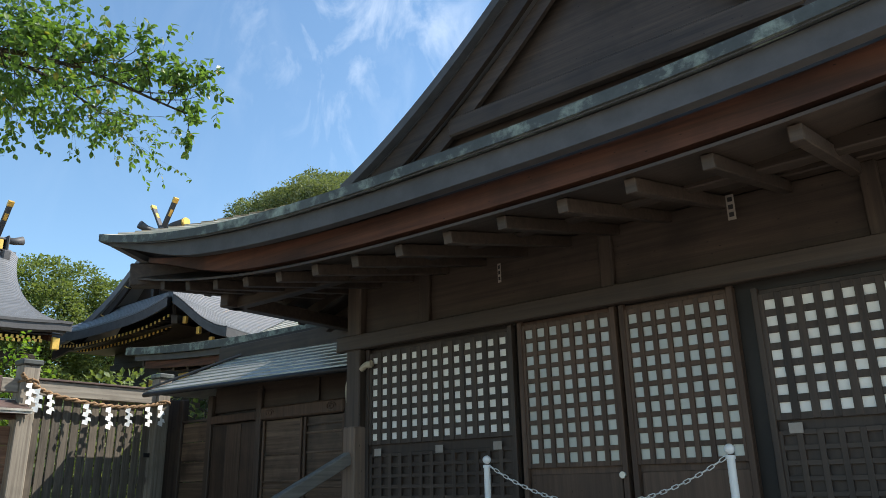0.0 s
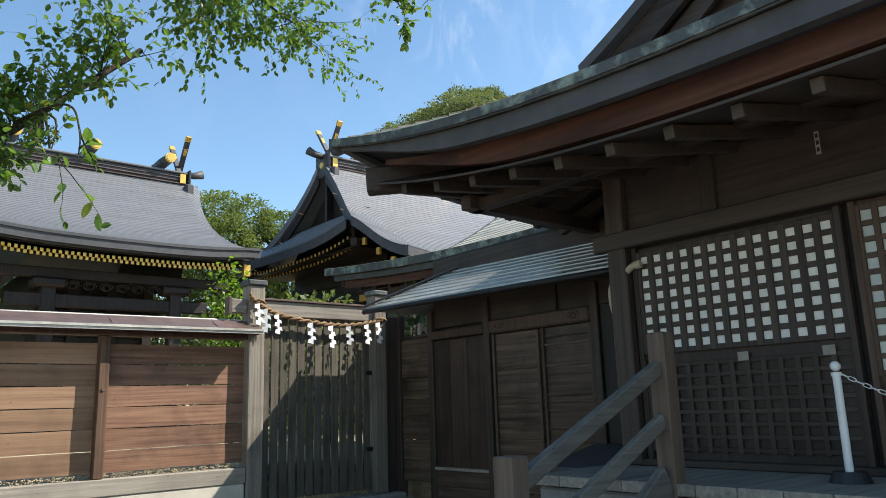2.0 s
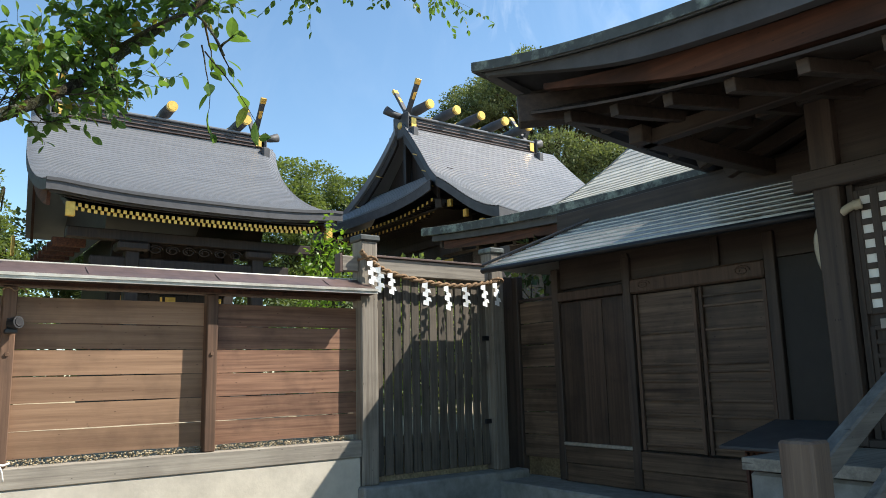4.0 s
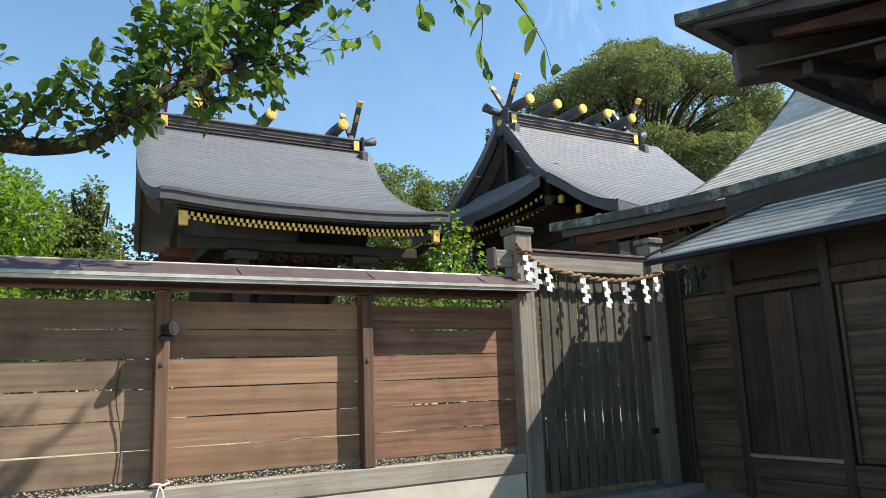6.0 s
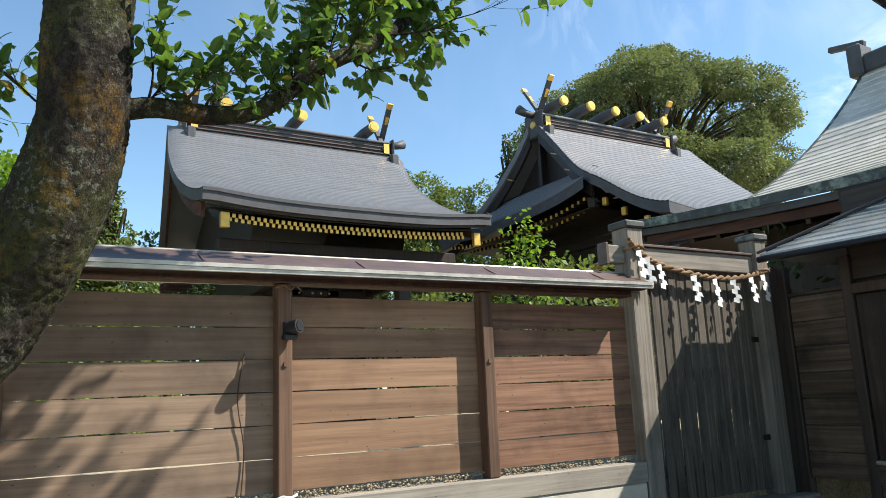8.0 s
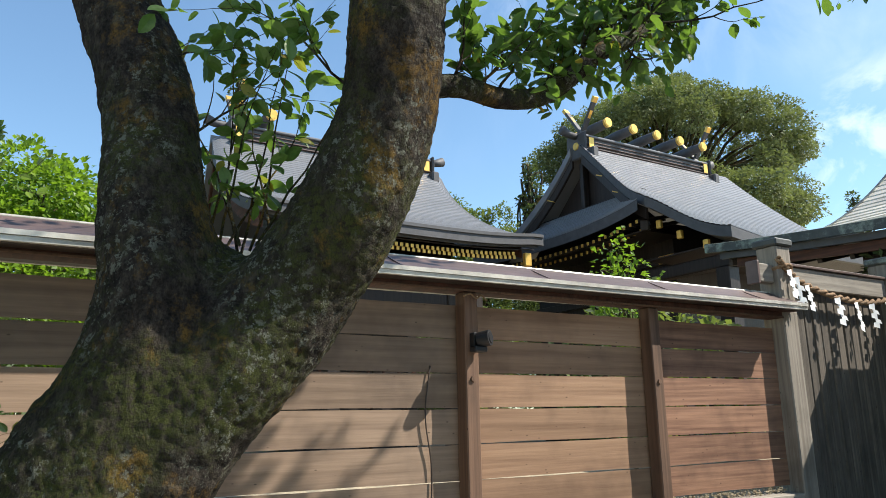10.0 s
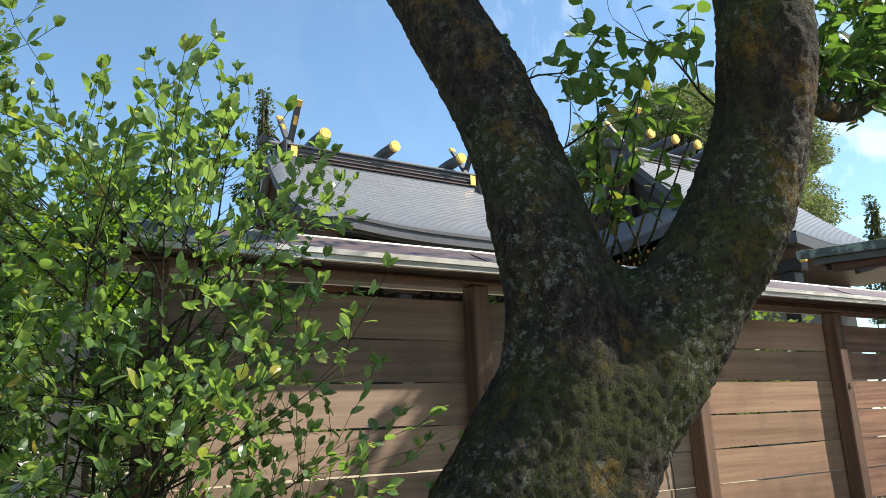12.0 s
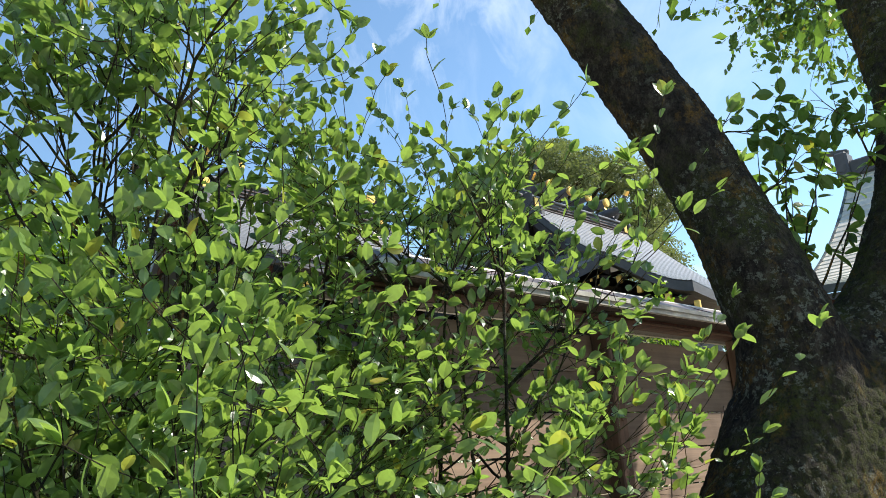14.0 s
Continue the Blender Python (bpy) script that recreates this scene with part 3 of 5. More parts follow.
for s in (0, 1):
    pts = []
    for i, p in enumerate(line):
        a = i * 0.55 + s * math.pi
        pts.append(p + Vector((math.cos(a), 0, math.sin(a))) * 0.017 - Vector(RL[0]))
    part("strand", tube(pts, [0.019] * len(pts), 6), ROPE, rope, smooth=True)
for y, z in ((4.17, 2.95), (6.1, 2.80)):
    pts = [Vector((FX + 0.0 + 0.14 * math.cos(a), y + 0.13 * math.sin(a), z + 0.02 * math.cos(a * 2))) - Vector(RL[0]) for a in [k * 2 * math.pi / 28 for k in range(29)]]
    part("knot_loop", tube(pts, [0.018] * len(pts), 6, caps=False), ROPE, rope, smooth=True)


def streamer(at, size, turn):
    """A folded zigzag paper streamer."""
    b = bmesh.new()
    z = 0.0
    w = 0.066 * size
    for k in range(5):
        t = 1 if k % 2 else -1
        o = 0.013 * t * size
        x = 0.007 * k
        q = [(x, o - w / 2, z - 0.012 * size), (x + 0.012, o + w / 2, z - 0.03 * size * (k % 2)), (x + 0.02, o + w / 2 + 0.01 * t, z - 0.075 * size), (x + 0.008, o - w / 2 + 0.01 * t, z - 0.058 * size)]
        f = [b.verts.new(p) for p in q]
        g = [b.verts.new((p[0] - 0.0015, p[1], p[2])) for p in q]
        b.faces.new(f)
        b.faces.new(g[::-1])
        for i in range(4):
            b.faces.new((f[i], g[i], g[(i + 1) % 4], f[(i + 1) % 4]))
        z -= 0.05 * size
    ob = solid("paper_streamer", b, PAPER, "white zigzag folded paper streamer hanging from the rope", "streamer", "streamers on the rope")
    ob.matrix_world = pose(*at, 0, 0, turn)


for k, (s, t) in enumerate(((0.07, 10), (0.17, -14), (0.27, 8), (0.45, -6), (0.57, 15), (0.68, -12), (0.80, 6), (0.93, 12))):
    i = int((0.1 + 0.86 * s) * 149)
    p = line[i]
    streamer((p.x + 0.03, p.y, p.z - 0.015), 1.05 + 0.1 * math.sin(k * 2.1), t)

# ---- annex: wall between the gate and the hall ----
AY = 6.45
annex = thing("annex_building", "low dark timber annex with board walls and two copper roofs", "building", at=(-8.0, AY, 0.3))


def apart(name, bm, material, label="", smooth=False):
    ob = part(name, bm, material, annex, label, smooth)
    ob.matrix_parent_inverse = Matrix.Translation((8.0, -AY, -0.3))
    return ob


apart("back_wall", box(-9.6, -5.9, AY + 0.05, AY + 0.12, 0.3, 3.6, 0), BOARD_BLACK)
apart("sill_board", box(-9.6, -5.77, AY - 0.03, AY + 0.045, 0.31, 0.52, 0.006), WOOD_PANEL)
apart("sill_board", box(-9.6, -5.77, AY - 0.045, AY + 0.045, 0.525, 0.72, 0.006), WOOD_PANEL)
for x in (-10.36, -9.60, -8.46, -6.72):
    apart("wall_post", box(x - 0.055, x + 0.055, AY - 0.06, AY + 0.048, 0.32, 2.86, 0.008), WOOD_DARK_Z)
# boards with an open slot above, next to the gate
for k in range(7):
    apart("wall_board", box(-10.30, -9.66, AY - 0.02, AY + 0.005, 0.55 + 0.28 * k, 0.822 + 0.28 * k, 0.004), WOOD_PANEL)
apart("slot_sill", box(-10.30, -9.66, AY - 0.04, AY + 0.03, 2.515, 2.55, 0.004), WOOD_DARK)
apart("corner_board", box(FX + 0.0, FX + 0.05, 6.203, 6.40, 0.31, 2.86, 0.004), WOOD_DARK_Z)
apart("corner_post", box(FX - 0.06, FX + 0.03, 6.40, 6.5, 0.31, 2.86, 0.006), WOOD_DARK_Z)
# plank door
adoor = apart("door", box(-9.54, -8.52, AY - 0.005, AY + 0.03, 0.74, 2.44, 0.004), WOOD_BOARD, "dark plank door")
for k in range(3):
    ob = part("door_board", box(-9.53 + 0.337 * k, -9.20 + 0.337 * k, AY - 0.028 - 0.006 * (k % 2), AY - 0.006, 0.76, 2.42, 0.004), WOOD_BOARD, adoor)
apart("door_head", box(-9.56, -8.50, AY - 0.07, AY + 0.04, 2.45, 2.56, 0.008), WOOD_DOOR)
apart("threshold", box(-9.56, -8.50, AY - 0.06, AY + 0.04, 0.725, 0.765, 0.006), WOOD_GREY_Y)
# slatted panels
for x0, x1, tilt in ((-8.38, -7.58, 0), (-7.54, -6.79, 1)):
    shutter = apart("shutter", box(x0, x1, AY + 0.0, AY + 0.03, 0.74, 2.42, 0.003), WOOD_PANEL, "stained board shutter")
    for k, z in enumerate((0.80, 0.98, 1.12, 1.27, 1.47, 1.56, 1.64, 1.98, 2.22, 2.32)):
        if tilt == 0 and k > 7:
            continue
        part("slat", box(x0 + 0.01, x1 - 0.01, AY - 0.022, AY - 0.003, z - 0.012, z + 0.012, 0.003), WOOD_PANEL, shutter)
    for x in (x0 + 0.02, x1 - 0.02):
        part("stile", box(x - 0.02, x + 0.02, AY - 0.035, AY - 0.004, 0.74, 2.42, 0.004), WOOD_DOOR, shutter)
apart("carved_beam", box(-8.40, -6.78, AY - 0.075, AY + 0.04, 2.43, 2.60, 0.02), WOOD_DOOR, "beam with carved scrolls")
for s in (-8.2, -7.0):
    pts = [(s + 0.09 * math.cos(a) * (1 - a / 14), AY - 0.078, 2.515 + 0.05 * math.sin(a) * (1 - a / 14)) for a in [k * 0.4 for k in range(26)]]
    apart("scroll", tube(pts, [0.008] * len(pts), 5), WOOD_DOOR, smooth=True)
apart("upper_wall", box(-9.54, -5.9, AY - 0.01, AY + 0.045, 2.605, 3.55, 0.004), WOOD_DARK)
for x in (-8.46, -7.3):
    apart("strut", box(x - 0.04, x + 0.04, AY - 0.05, AY - 0.012, 2.605, 2.9, 0.006), WOOD_DARK_Z)
apart("plain_panel", box(-6.66, -5.78, AY - 0.012, AY + 0.04, 0.73, 2.60, 0.004), BOARD_BLACK)

# lower sheet-metal roof, laid in rows along the wall
low = lambda u, v: ((-8.95 - 1.07 * v) * (1 - u) + (-5.76) * u, 6.52 - 0.90 * v, 3.40 - 0.08 * u - 0.505 * v)
apart("lower_roof_deck", shell(lambda u, v: Vector(low(u, v)) - Vector((0, 0, 0.012)), 8, 4, 0.035), WOOD_DARK)
for r in range(8):
    apart("roof_sheet", courses(low, 10, 8, 0.015, r, r + 1), STEEL_ROOF)
sidel = lambda u, v: ((-8.95 - 1.07 * v), 6.52 + 1.5 * u - 0.90 * v * (1 - u), 3.40 - 0.505 * v)
apart("lower_roof_side", shell(sidel, 6, 4, 0.03), STEEL_ROOF)
apart("gutter", tube([Vector(low(k / 12, 1)) + Vector((0, -0.03, -0.045)) for k in range(13)], [0.035] * 13, 10), IRON, "dark half-round gutter", True)
apart("hip_cap", beam((-8.95, 6.50, 3.43), (-10.03, 5.59, 2.925), 0.04, 0.03, 0.008), COPPER_EDGE, "dark hip cap")

# upper roof of pale copper shingles
EZ = lambda x: 3.86 + 0.29 * max(0.0, (-x - 8.0) / 5.6) ** 2


def verge_x(s):
    return -12.85 - 0.75 * max(0.0, 1 - s / 2.2) ** 2


def upper(u, v):
    s = 6.4 * (1 - v)
    x = verge_x(s) * (1 - u) + (-5.3) * u
    return (x, 7.15 + s, EZ(x) * max(0.0, 1 - s / 2.0) + 3.9 * min(1.0, s / 2.0) + 0.15 * s + 0.069 * s * s)


apart("upper_roof_deck", shell(lambda u, v: Vector(upper(u, v)) - Vector((0, 0, 0.02)), 14, 10, 0.03), COPPER_EDGE)
strips(apart, upper, 14, 32, 0.02, COPPER_PALE)
apart("eave_edge", shell(lambda u, v: (-13.62 + 8.3 * u, 7.13 + 0.05 * v, EZ(-13.62 + 8.3 * u) + 0.012), 24, 1, 0.13), COPPER_GREEN, "verdigris-patched copper eave edge")
apart("eave_under_edge", shell(lambda u, v: (-13.42 + 8.1 * u, 7.22 + 0.06 * v, EZ(-13.42 + 8.1 * u) - 0.12), 24, 1, 0.10), COPPER_EDGE)
apart("eave_board", shell(lambda u, v: (-13.2 + 7.9 * u, 7.32 + 0.06 * v, EZ(-13.2 + 7.9 * u) - 0.222), 24, 1, 0.13), WOOD_RED, "red-brown eave board")
apart("verge_edge", shell(lambda u, v: Vector(upper(0, u)) + Vector((-0.03 + 0.06 * v, 0, 0.03)), 20, 1, 0.14), COPPER_GREEN)
apart("verge_board", shell(lambda u, v: Vector(upper(0, u * 0.97)) + Vector((0.12 + 0.06 * v, 0, -0.1)), 20, 1, 0.24), WOOD_DARK)
for k in range(16):
    x = -12.9 + k * 0.46
    apart("eave_rafter", beam((x, 7.45, EZ(x) - 0.36), (x, 8.6, EZ(x) - 0.10), 0.07, 0.09, 0.005), WOOD_DARK)
apart("upper_body", box(-11.9, -5.9, 8.4, 13.5, 0.91, 4.05, 0), WOOD_DARK_Z)
apart("wall_beam", box(-12.1, -5.9, 8.3, 8.398, 3.35, 3.55, 0.01), WOOD_DARK)
apart("soffit", box(-12.6, -5.9, 7.5, 8.38, 3.80, 3.82, 0), WOOD_DARK)
orn = apart("ridge_ornament", box(-13.05, -12.75, 13.3, 13.8, 7.55, 8.25, 0.05), COPPER_EDGE, "stepped ridge-end ornament")
part("horn", beam((-13.5, 13.55, 8.42), (-12.75, 13.55, 8.27), 0.14, 0.12, 0.02), COPPER_EDGE, orn)
apart("ridge", box(-12.85, -5.3, 13.4, 13.75, 7.6, 8.0, 0.04), COPPER_EDGE)

# drain pipe at the hall's corner
pipe = thing("drain_pipe", "beige drain pipe bent down beside the lattice window", "pipe", at=(-5.5, 5.5, 2.7))
pts = spline([(0.06, 0.0, 0.06), (0.0, -0.02, 0.05), (-0.18, 0.0, -0.04), (-0.27, 0.0, -0.12), (-0.28, 0.02, -0.3), (-0.2, 0.03, -0.6), (-0.18, 0.04, -1.1), (-0.18, 0.04, -2.69)], 40)
part("pipe", tube(pts, [0.032] * 40, 10), PIPE, pipe, smooth=True)
for z in (-0.9, -1.6):
    part("clip", rod((-0.185, 0.04, z - 0.01), (-0.185, 0.04, z + 0.01), 0.038, None, 12), IRON, pipe)
part("elbow_band", rod((0.02, -0.012, 0.055), (0.07, 0.0, 0.062), 0.039, None, 12), PIPE, pipe)

# meter box with a small roof, beside the annex wall
hut = thing("slatted_cabinet", "low red-brown slatted cabinet with a dark sloping lid", "cabinet", at=(-6.3, 6.0, 0.0))
part("body", box(-0.42, 0.42, -0.28, 0.36, 0.0, 0.90, 0.006), WOOD_RED, hut)
part("lid", beam((0.0, -0.5, 0.93), (0.0, 0.40, 1.10), 1.02, 0.03, 0.006), COPPER_EDGE, hut)
for k in range(15):
    x = -0.40 + k * 0.057
    part("slat", box(x, x + 0.028, -0.31, -0.282, 0.05, 0.88, 0.003), WOOD_RED, hut)

# ---- hall ----
HY = 5.55
hall = thing("worship_hall", "large dark timber shrine hall with a curved copper roof", "building", at=(-2.7, HY, 0.0))


def hpart(name, bm, material, label="", smooth=False):
    ob = part(name, bm, material, hall, label, smooth)
    ob.matrix_parent_inverse = Matrix.Translation((2.7, -HY, 0.0))
    return ob


hpart("platform", box(-5.9, 0.6, 4.5, 12.0, 0.0, 0.90, 0.02), STONE, "stone platform")
for k in range(22):
    x = -5.9 + k * 0.297
    hpart("veranda_board", box(x, x + 0.292, 4.42, HY - 0.06, 0.92, 1.0, 0.004), WOOD_GREY_Y)
hpart("back_wall", box(-5.7, 0.3, HY + 0.06, 12.0, 0.905, 4.3, 0), BOARD_BLACK)
for x in (-5.66, 0.32):
    hpart("column", box(x - 0.1, x + 0.1, HY - 0.1, HY + 0.058, 1.004, 3.95, 0.012), WOOD_DARK_Z)
hpart("head_beam", box(-5.9, 0.5, HY - 0.125, HY - 0.03, 2.92, 3.08, 0.01), WOOD_DARK)
hpart("tie_beam", box(-6.15, 0.75, HY - 0.135, HY + 0.0, 3.62, 3.84, 0.012), WOOD_DARK)
hpart("transom", box(-5.56, 0.2, HY - 0.01, HY + 0.058, 3.084, 3.616, 0.004), WOOD_DARK)
for x in (-4.7, -2.7, -0.7):
    hpart("strut", box(x - 0.06, x + 0.06, HY - 0.07, HY - 0.012, 3.084, 3.616, 0.008), WOOD_DARK_Z)


def lattice(name, x0, x1, z0, z1, cols, rows, frame_mat, pane_mat, low_z, label, rail=0.33):
    """A lattice panel: pale panes, each set in its own opening between bars, over a boarded lower part."""
    w = hpart(name, box(x0, x1, HY + 0.02, HY + 0.05, low_z, z1 + 0.06, 0.003), frame_mat, label)
    px, pz = (x1 - x0 - 0.10) / cols, (z1 - z0) / rows
    pane = mesh_of(box(-px * (0.5 - rail / 2), px * (0.5 - rail / 2), -0.004, 0.004, -pz * (0.5 - rail / 2) * 1.06, pz * (0.5 - rail / 2) * 1.06, 0), "pane", pane_mat)
    for i in range(cols):
        for j in range(rows):
            ob = new("pane", pane)
            ob.parent = w
            ob.location = (x0 + 0.05 + px * (i + 0.5), HY + 0.012, z0 + pz * (j + 0.5))
    for i in range(cols + 1):
        x = x0 + 0.05 + px * i
        part("upright_bar", box(x - px * rail / 2, x + px * rail / 2, HY - 0.018, HY + 0.006, z0 - 0.02, z1 + 0.02, 0.002), frame_mat, w)
    for j in range(rows + 1):
        z = z0 + pz * j
        part("cross_bar", box(x0 + 0.03, x1 - 0.03, HY - 0.012, HY + 0.008, z - pz * rail / 2, z + pz * rail / 2, 0.002), frame_mat, w)
    for x in (x0, x1 - 0.045):
        part("stile", box(x, x + 0.045, HY - 0.03, HY + 0.018, low_z, z1 + 0.07, 0.004), frame_mat, w)
    return w


W1 = lattice("lattice_window", -5.54, -3.70, 1.97, 2.85, 13, 8, WOOD_DARK_Z, PANE, 1.01, "dark lattice window with white paper panes", 0.40)
D1 = lattice("lattice_door", -3.641, -2.684, 1.69, 2.87, 7, 10, WOOD_DOOR, PANE_GLASS, 1.01, "brown lattice door with frosted panes", 0.33)
D2 = lattice("lattice_door", -2.646, -1.724, 1.69, 2.86, 7, 10, WOOD_DOOR, PANE_GLASS, 1.01, "brown lattice door with frosted panes", 0.33)
W3 = lattice("lattice_window", -1.593, 0.184, 1.955, 2.806, 13, 7, WOOD_DARK_Z, PANE, 1.01, "dark lattice window with white paper panes", 0.40)
# lattice over dark boards below the windows
for w, x0, x1, c in ((W1, -5.53, -3.70, 13), (W3, -1.593, 0.184, 13)):
    for i in range(c + 1):
        x = x0 + 0.05 + (x1 - x0 - 0.1) / c * i
        part("lower_bar", box(x - 0.02, x + 0.02, HY - 0.01, HY + 0.018, 1.12, 1.86, 0.002), WOOD_DARK_Z, w)
    for j in range(8):
        part("lower_cross_bar", box(x0 + 0.03, x1 - 0.03, HY - 0.006, HY + 0.018, 1.13 + j * 0.1, 1.165 + j * 0.1, 0.002), WOOD_DARK, w)
    for x in (x0 + 0.12, (x0 + x1) / 2, x1 - 0.25):
        part("sticker", box(x, x + 0.09, HY - 0.024, HY - 0.02, 1.84, 1.91, 0), TAGPAPER, w)
for d in (D1, D2):
    x = -3.641 if d is D1 else -2.646
    part("lower_panel", box(x + 0.06, x + 0.89, HY + 0.0, HY + 0.018, 1.06, 1.62, 0.006), WOOD_DOOR, d)
part("knob", rod((-2.72, HY - 0.06, 1.60), (-2.72, HY - 0.02, 1.60), 0.026, 0.018, 16), COPPER_GLARE, D1, "worn brass knob")
hpart("floor_sill", box(-5.56, 0.2, HY - 0.09, HY + 0.055, 1.004, 1.06, 0.006), WOOD_DARK)

# paper votive tags pasted on beams
for x, z, w, h, y in ((-5.12, 3.71, 0.11, 0.12, HY - 0.137), (-4.87, 3.77, 0.04, 0.17, HY - 0.137), (-4.74, 3.80, 0.04, 0.17, HY - 0.137), (-3.82, 3.72, 0.09, 0.08, HY - 0.137), (-3.75, 3.40, 0.035, 0.18, HY - 0.102), (-2.75, 3.73, 0.06, 0.16, HY - 0.137), (-2.65, 3.75, 0.06, 0.18, HY - 0.137), (-1.62, 3.5, 0.06, 0.2, HY - 0.102)):
    tag = thing("votive_tag", "small faded paper tag pasted on a dark beam", "paper tag", "pasted tags", at=(x, y, z))
    part("sheet", box(-w / 2, w / 2, -0.003, 0.0, -h / 2, h / 2, 0), TAGPAPER, tag)
    for k in range(3):
        part("mark", box(-w * 0.3, w * 0.3, -0.005, -0.0035, -h * 0.38 + k * h * 0.3, -h * 0.2 + k * h * 0.3, 0), BLACK, tag)

# hall roof: front eave, left eave, hip and the front gable
TIPX, TIPY = -7.45, 3.49
RX = 2.05


def eave_z(x):
    return 3.62 + 0.50 * (abs(x + 2.7) / 4.75) ** 2.6


def ease(t):
    t = min(1.0, max(0.0, t))
    return t * t * (3 - 2 * t)


def eave_side(y):
    return 3.78 + 0.34 * max(0.0, (8.0 - y) / 4.51) ** 2.6


def front_slope(u, v):
    x0, x1 = TIPX + 1.75 * (1 - v), RX - 1.75 * (1 - v)
    x = x0 + (x1 - x0) * u
    xe = TIPX + (RX - TIPX) * u
    s = 1 - v
    return (x, TIPY + 2.0 * s, eave_z(xe) * v + (eave_z(xe) * 0.25 + 3.62 * 0.75) * s + 0.72 * s + 0.30 * s * s)


def left_slope(u, v):
    s = 1 - v
    y = (TIPY + 2.0 * s) * (1 - u) + 12.0 * u
    ye = TIPY * (1 - u) + 12.0 * u
    return (TIPX + 1.75 * s, y, eave_side(ye) * v + (eave_side(ye) * 0.25 + 3.66 * 0.75) * s + 0.72 * s + 0.30 * s * s)


for nm, f in (("front_slope", front_slope), ("left_slope", left_slope)):
    strips(hpart, f, 28, 16, 0.018, COPPER_PALE)
    hpart(nm + "_deck", shell(lambda u, v, f=f: Vector(f(u, v)) - Vector((0, 0, 0.02)), 28, 6, 0.05), COPPER_EDGE)
span = RX - TIPX
hpart("eave_edge", shell(lambda u, v: (TIPX + span * u, TIPY - 0.02 + 0.06 * v, eave_z(TIPX + span * u) + 0.015), 40, 1, 0.075), COPPER_GREEN, "verdigris-patched copper eave edge")
hpart("eave_layer", shell(lambda u, v: (TIPX + 0.1 + (span - 0.2) * u, TIPY + 0.05 + 0.08 * v, eave_z(TIPX + 0.1 + (span - 0.2) * u) - 0.062), 60, 1, lambda u: 0.03 + 0.12 * ease(min(u, 1 - u) * 9.3 / 1.7)), COPPER_EDGE)
hpart("eave_board", shell(lambda u, v: (TIPX + 0.55 + (span - 1.1) * u, TIPY + 0.26 + 0.08 * v, eave_z(TIPX + 0.55 + (span - 1.1) * u) - 0.16), 60, 1, lambda u: 0.05 + 0.13 * ease(min(u, 1 - u) * 8.4 / 1.6)), WOOD_RED, "red-brown eave board")
hpart("side_eave_edge", shell(lambda u, v: (TIPX - 0.02 + 0.06 * v, TIPY + 8.5 * u, eave_side(TIPY + 8.5 * u) + 0.015), 30, 1, 0.075), COPPER_GREEN)
hpart("side_eave_layer", shell(lambda u, v: (TIPX + 0.05 + 0.08 * v, TIPY + 0.1 + 8.4 * u, eave_side(TIPY + 0.1 + 8.4 * u) - 0.062), 40, 1, lambda u: 0.03 + 0.09 * min(1.0, u * 9)), COPPER_EDGE)
hpart("side_eave_board", shell(lambda u, v: (TIPX + 0.4 + 0.08 * v, TIPY + 0.45 + 8.0 * u, eave_side(TIPY + 0.45 + 8.0 * u) - 0.17), 30, 1, 0.07), WOOD_RED)
hpart("soffit_front", shell(lambda u, v: (TIPX + 0.4 + 1.4 * (1 - v) + (span - 0.8 - 2.8 * (1 - v)) * u, TIPY + 0.25 + 1.9 * (1 - v), eave_z(TIPX + 0.4 + (span - 0.8) * u) - 0.38 + 0.42 * (1 - v)), 28, 2, 0.02), WOOD_DARK)
hpart("soffit_left", shell(lambda u, v: (TIPX + 0.25 + 1.5 * (1 - v), (TIPY + 0.4 + 1.4 * (1 - v)) * (1 - u) + 12 * u, eave_side(TIPY + 0.4 + 8.0 * u) - 0.16 + 0.25 * (1 - v)), 28, 2, 0.02), WOOD_DARK)
hpart("hip_rafter", beam((-7.20, 3.74, 3.68), (-5.6, 5.6, 3.80), 0.17, 0.24, 0.012), WOOD_DARK, "heavy corner rafter")
for k in range(19):
    x = -6.75 + k * 0.46
    hpart("front_rafter", beam((x, TIPY + 0.35, eave_z(x) - 0.43), (x, HY + 0.02, eave_z(x) * 0.3 + 3.62 * 0.7 - 0.04), 0.075, 0.09, 0.006), WOOD_DARK)
for k in range(13):
    y = 4.5 + k * 0.44
    hpart("side_rafter", beam((-6.98, y, eave_side(y) - 0.33), (-5.62, y, 3.90), 0.09, 0.13, 0.006), WOOD_DARK)
hpart("eave_purlin", box(-6.75, 1.4, 4.62, 4.74, 3.40, 3.52, 0.01), WOOD_DARK)
hpart("side_purlin", box(-6.72, -6.58, 4.5, 11.5, 3.40, 3.54, 0.01), WOOD_DARK)
for x in (-5.66, -3.70, -1.64, 0.28):
    hpart("bracket_block", box(x - 0.1, x + 0.1, HY - 0.2, HY - 0.137, 3.62, 3.8, 0.02), WOOD_DARK)
hpart("side_wall", box(-5.76, -5.71, HY + 0.062, 12.0, 0.905, 4.3, 0.0), WOOD_DARK_Z)

# front gable over the eave
GY = 5.5
GPK = Vector((-2.7, 0, 7.25))


def gable_edge(t):
    """From the foot to the peak, left half; a hanging curve."""
    x = -5.95 + (GPK.x + 5.95) * t
    return x, 4.84 + (GPK.z - 4.84) * (0.62 * t + 0.38 * t * t)


